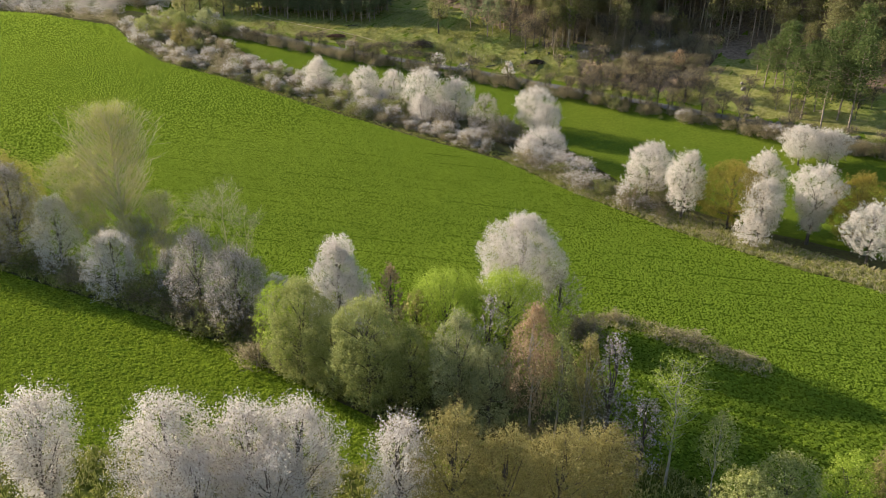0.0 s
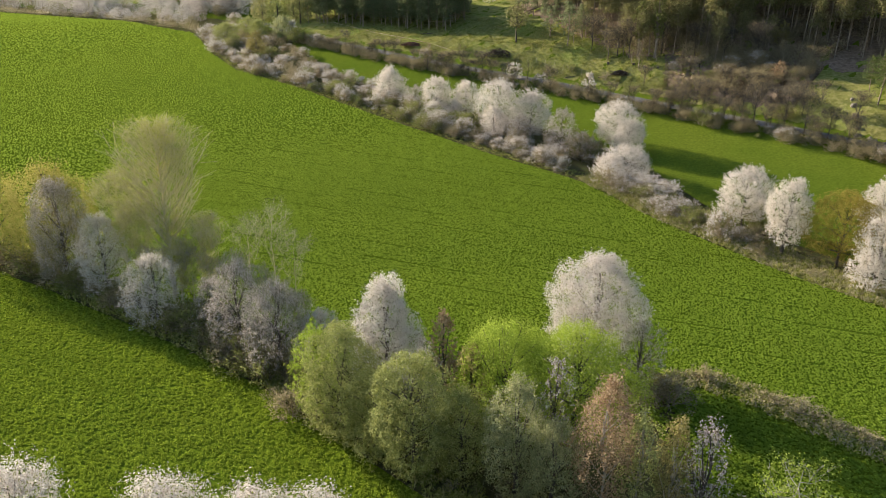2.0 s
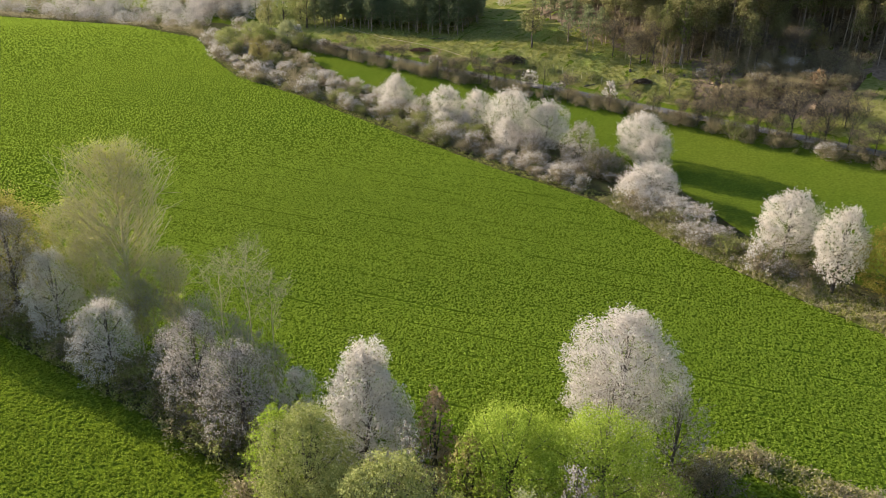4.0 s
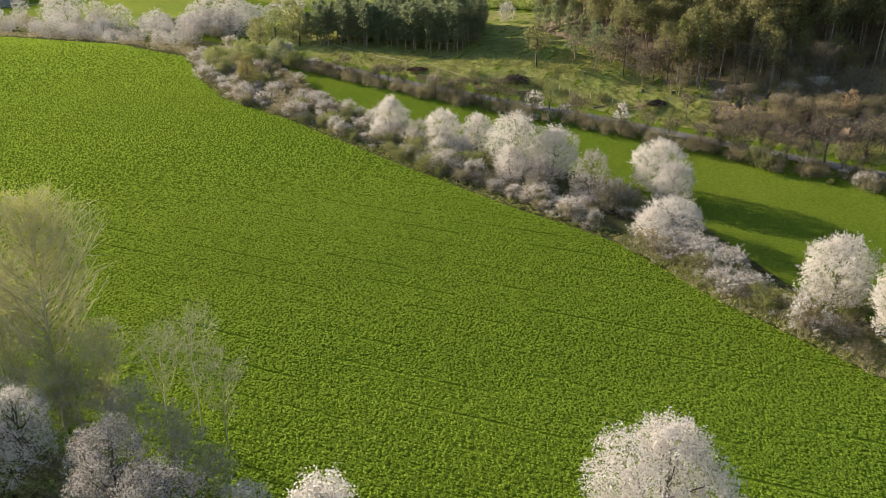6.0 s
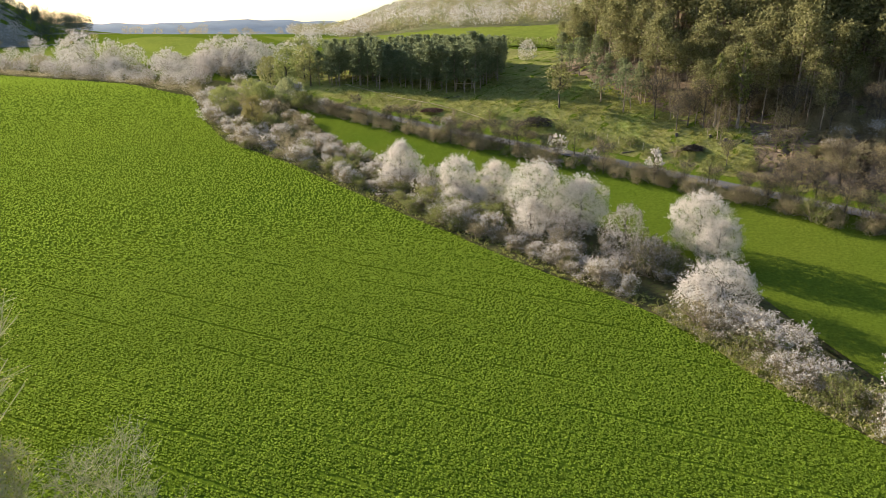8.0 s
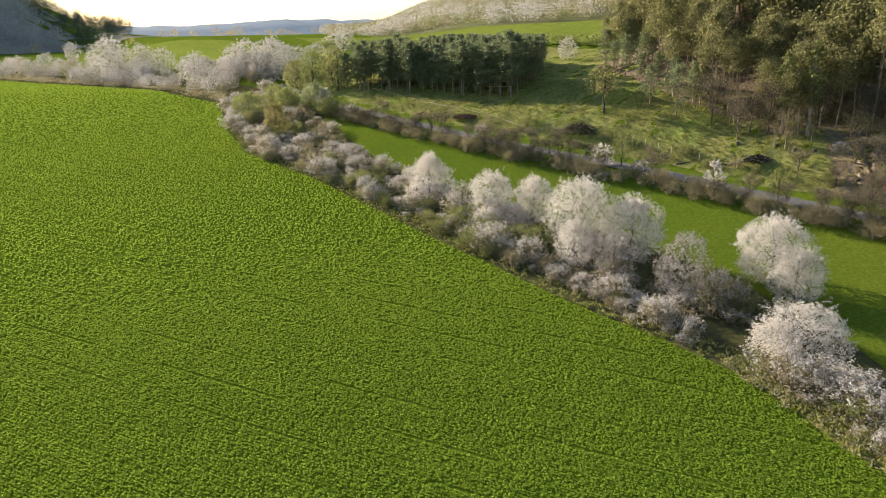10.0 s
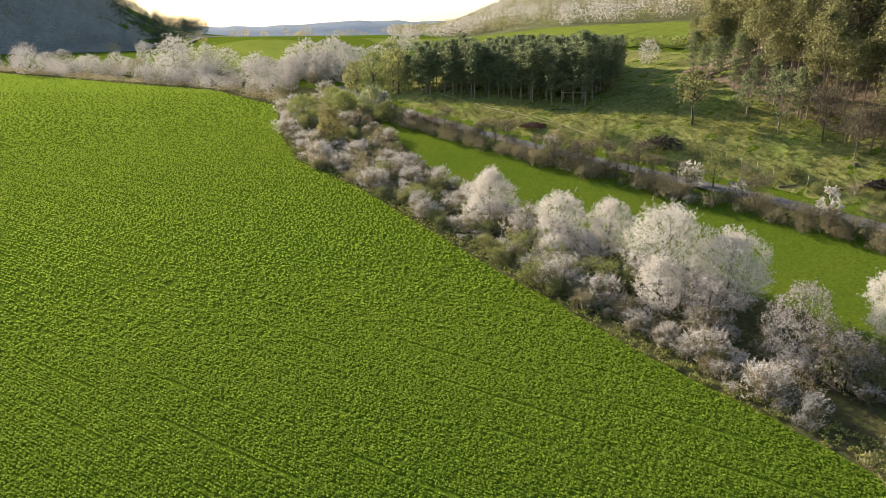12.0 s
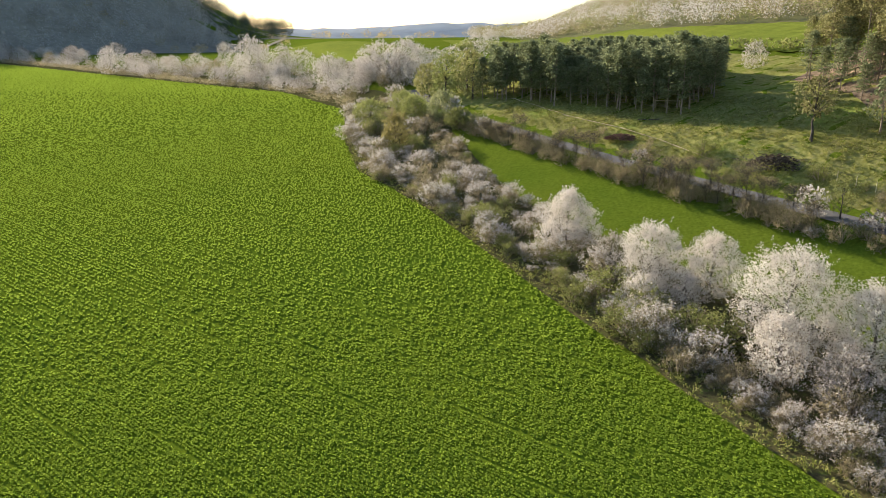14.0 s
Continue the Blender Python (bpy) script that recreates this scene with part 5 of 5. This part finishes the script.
def stump(x, y, h, r):
    ob = stand(tagged(new("tree_stump"), "sawn tree stump with a pale top", "tree stump", "tree stumps"), x, y)
    part("bark", tube_mesh("bark", [(0, 0, -.2, 0, 0, h * .4, r * 1.35, r), (0, 0, h * .4, 0, 0, h, r, r * .95)], M_BARK, 9), ob)
    part("cut_top", tube_mesh("cut_top", [(0, 0, h, 0, 0, h + .015, r * .94, .005)], M_CUT, 9), ob)


for x, y, h, r in ((35.6, 106.6, .45, .24), (34.2, 108.4, .35, .2), (30.4, 110.6, .35, .2), (37.5, 105.6, .3, .2)):
    stump(x, y, h, r)


def barrier(x, y, turn, length, h):
    ob = stand(tagged(new("wooden_barrier"), "plain pale wooden barrier at the plantation's edge", "barrier"), x, y, turn)
    for s in (-length / 2, length / 2):
        part("post", tube_mesh("post", [(s, 0, -.3, s, 0, h, .07, .06), (s, 0, h, s, 0, h + .02, .06, .005)], M_CUT, 6), ob)
    part("rail", tube_mesh("rail", [(-length / 2 - .15, 0, h - .12, length / 2 + .15, 0, h - .12, .055, .055)], M_CUT, 6), ob)


barrier(1.6, 144.6, -5, 3.2, 1.15)


def fence(a, b, count):
    ob = tagged(new("wire_fence"), "old wire fence with dark wooden posts", "fence")
    x, y = np.linspace(a[0], b[0], count), np.linspace(a[1], b[1], count)
    z = land(x, y)
    for i in range(count):
        part("post", tube_mesh("post", [(x[i], y[i], z[i] - .3, x[i] + .03, y[i], z[i] + 1.05, .045, .04)], M_TWIG, 5), ob)
    for lift in (.5, .95):
        part("wire", bent_tube("wire", np.stack([x, y, z + lift], -1), np.full(count, .012), M_BARK, 3), ob)


fence((17.6, 118.2), (27.2, 108.6), 8)


def heap(name, label, category, x, y, r, h, mat, twig_mat, sticks, seed):
    """A mound of loose stuff with sticks poking out."""
    rs = np.random.default_rng(seed)
    ob = stand(tagged(new(name), label, category), x, y)
    n = 900
    a, d = rs.uniform(0, 6.283, n), np.sqrt(rs.uniform(0, 1, n))
    c = np.stack([np.cos(a) * d * r, np.sin(a) * d * r * .7, h * (1 - d ** 2) * rs.uniform(.5, 1, n)], -1)
    part("litter", leaf_mesh("litter", c, np.tile([0, 0, 1.0], (n, 1)), .22, mat, rs, 1.2), ob)
    segs = []
    for _ in range(sticks):
        p = np.array([rs.normal() * r * .5, rs.normal() * r * .35, h * rs.uniform(0, .7)])
        q = p + np.array([rs.normal() * .7, rs.normal() * .7, rs.uniform(-.1, .5)])
        segs.append((*p, *q, .03, .01))
    part("stick", tube_mesh("stick", segs, twig_mat, 3), ob)


heap("brush_pile", "dark pile of cut brushwood beside the road", "brush pile", 12.6, 122.4, 3.0, 1.5, M_BROWNLITTER, M_BARK, 260, 501)
heap("bark_heap", "low heap of reddish bark chips on the bank", "heap", -3.6, 135.6, 2.4, .6, M_CHIPS, M_CHIPS, 30, 502)
heap("brush_pile", "dark pile of cut brushwood below the wood", "brush pile", 31.6, 106.6, 1.6, .7, M_BROWNLITTER, M_BARK, 110, 503)

cherry(25.2, 101.0, 3.8, 1.1, 511, "column", 900, size=.17, label="young plum in white blossom beside the road")
cherry(14.6, 112.6, 2.6, 1.5, 512, "dome", 900, size=.17, label="low plum in white blossom beside the road")
cherry(19.0, 108.6, 1.9, 1.7, 513, "dome", 700, size=.17, mat=M_DULL, label="blackthorn in white blossom beside the road")
cherry(-1.0, 125.6, 2.4, 1.2, 514, "dome", 600, size=.17, mat=M_DULL, label="blackthorn in white blossom beside the road")
stand(leafy_tree("ash_tree", "young tree with pale green buds beside the road", "tree", 3.9, 1.2, M_HEDGE, M_BARK, "column", .25, 9, 1800, .10, 515), 30.8, 97.4)
stand(leafy_tree("ash_tree", "young tree with pale green buds beside the road", "tree", 4.0, 1.5, M_HEDGE, M_BARK, "round", .2, 9, 1800, .10, 516), 16.8, 111.6)
stand(leafy_tree("beech_tree", "small beech with rust-brown leaves on the slope", "tree", 3.0, 1.0, M_RUST, M_BARK, "round", .15, 9, 900, .16, 517), 52.3, 94.2)
stand(leafy_tree("larch_tree", "small larch with ochre-green needles", "larch tree", 4.6, 1.2, M_OCHRE, M_PINEBARK, "egg", .15, 9, 1100, .17, 518), 57.6, 105.6)
rs_small = np.random.default_rng(521)
for x, y, s in ((-19.0, 138.4, 1.05), (-17.2, 137.0, 1.1), (-15.6, 135.2, .9), (-11.4, 131.8, 1.0), (2.0, 121.2, 1.0), (4.0, 119.4, 1.05), (6.0, 117.6, .95), (-72.0, 206.0, 1.5), (-66.0, 203.0, 1.3), (-60.5, 197.0, 1.2),
                (30.6, 111.6, 1.5), (32.4, 112.6, 1.7), (34.2, 111.6, 1.6), (36.2, 113.4, 1.7), (28.8, 116.6, 1.5), (39.4, 110.6, 1.6), (44.0, 107.4, 1.7), (48.0, 105.0, 1.6), (52.0, 101.6, 1.6)):
    put_bare(x, y, s, rs_small)
for x, y, s in ((23.0, 136.0, .62), (21.6, 140.6, .7), (20.6, 146.0, .75), (20.0, 151.0, .8), (24.6, 141.6, .85), (23.4, 147.6, .9), (25.2, 134.0, .6), (28.4, 125.0, .6), (26.6, 129.0, .7), (27.8, 137.0, .9), (26.8, 144.4, .95)):
    put_pine(PLANTED, int(rs_small.integers(4)), x, y, s, rs_small, 1.25)
DRY = shrub("dry_shrub", "low dry straw-coloured bush on the strip", "shrub", .9, 1.1, M_STRAW, M_BROWNTWIG, 800, .085, 531, "dry bushes")
stand(DRY, 16.9, 26.2)
for x, y, s in ((20.4, 23.6, 1.0), (21.6, 22.4, 1.3), (24.0, 19.6, .9), (22.9, 20.8, .8), (30.2, 47.6, 1.0), (33.6, 43.4, 1.1), (28.6, 51.6, .9)):
    copy_thing(DRY, spot(x, y, s * 200, (s, s, s * .65)))
BANK_PINES = [pine("pine_tree", "green pine with a leaning bare trunk on the bank", 10.0, 2.0, M_BANKPINE, .30, 2200, .15, 551 + i, "bank pines", .13, .7) for i in range(3)]
for x, y, h in ((61.6, 75.9, 9.0), (62.2, 73.9, 10.5), (64.5, 74.4, 9.2), (63.6, 71.1, 10.5), (66.2, 71.5, 10.5), (60.9, 82.3, 6.9), (62.2, 86.9, 5.4), (62.7, 82.4, 8.1), (66.3, 69.0, 11.2), (69.7, 72.3, 10.3), (62.8, 80.1, 8.6), (67.6, 75.4, 9.5), (70.0, 75.2, 9.8), (65.7, 78.4, 9.0), (68.4, 79.0, 9.4), (65.0, 83.6, 8.6)):
    put_pine(BANK_PINES, int(rs_small.integers(3)), x, y, h / 10.0, rs_small, 1.05)


def rock(x, y, size, seed):
    """A rough angular stone, half sunk in the bank."""
    rs = np.random.default_rng(seed)
    ob = stand(tagged(new("rock"), "rough pale grey stone on the bank beside the road", "rock", "roadside rocks"), x, y, rs.uniform(0, 360), (size, size * rs.uniform(.6, 1), size * rs.uniform(.7, 1.1)))
    bm = bmesh.new()
    bmesh.ops.create_icosphere(bm, subdivisions=2, radius=1)
    cuts = unit(rs.normal(size=(7, 3)))
    for v in bm.verts:
        for c in cuts:
            d = v.co.dot(Vector(c)) - .72
            if d > 0:
                v.co -= Vector(c) * d
    me = bpy.data.meshes.new("stone")
    bm.to_mesh(me)
    bm.free()
    me.materials.append(M_ROCK)
    part("stone", me, ob)


for i in range(26):
    u = i / 25
    rock(np.interp(u, [0, .4, .7, 1], [56.6, 60.0, 62.3, 66.4]) + rs_small.normal() * .35, np.interp(u, [0, .4, .7, 1], [76.2, 72.8, 70.0, 66.8]) + rs_small.normal() * .35, rs_small.uniform(.3, .75), 600 + i)
for i, (x, y, r) in enumerate(((58.4, 83.6, .5), (57.6, 81.4, .6), (57.0, 79.4, .5), (56.4, 78.0, .6), (58.9, 85.2, .4))):
    rock(x, y, r, 640 + i)
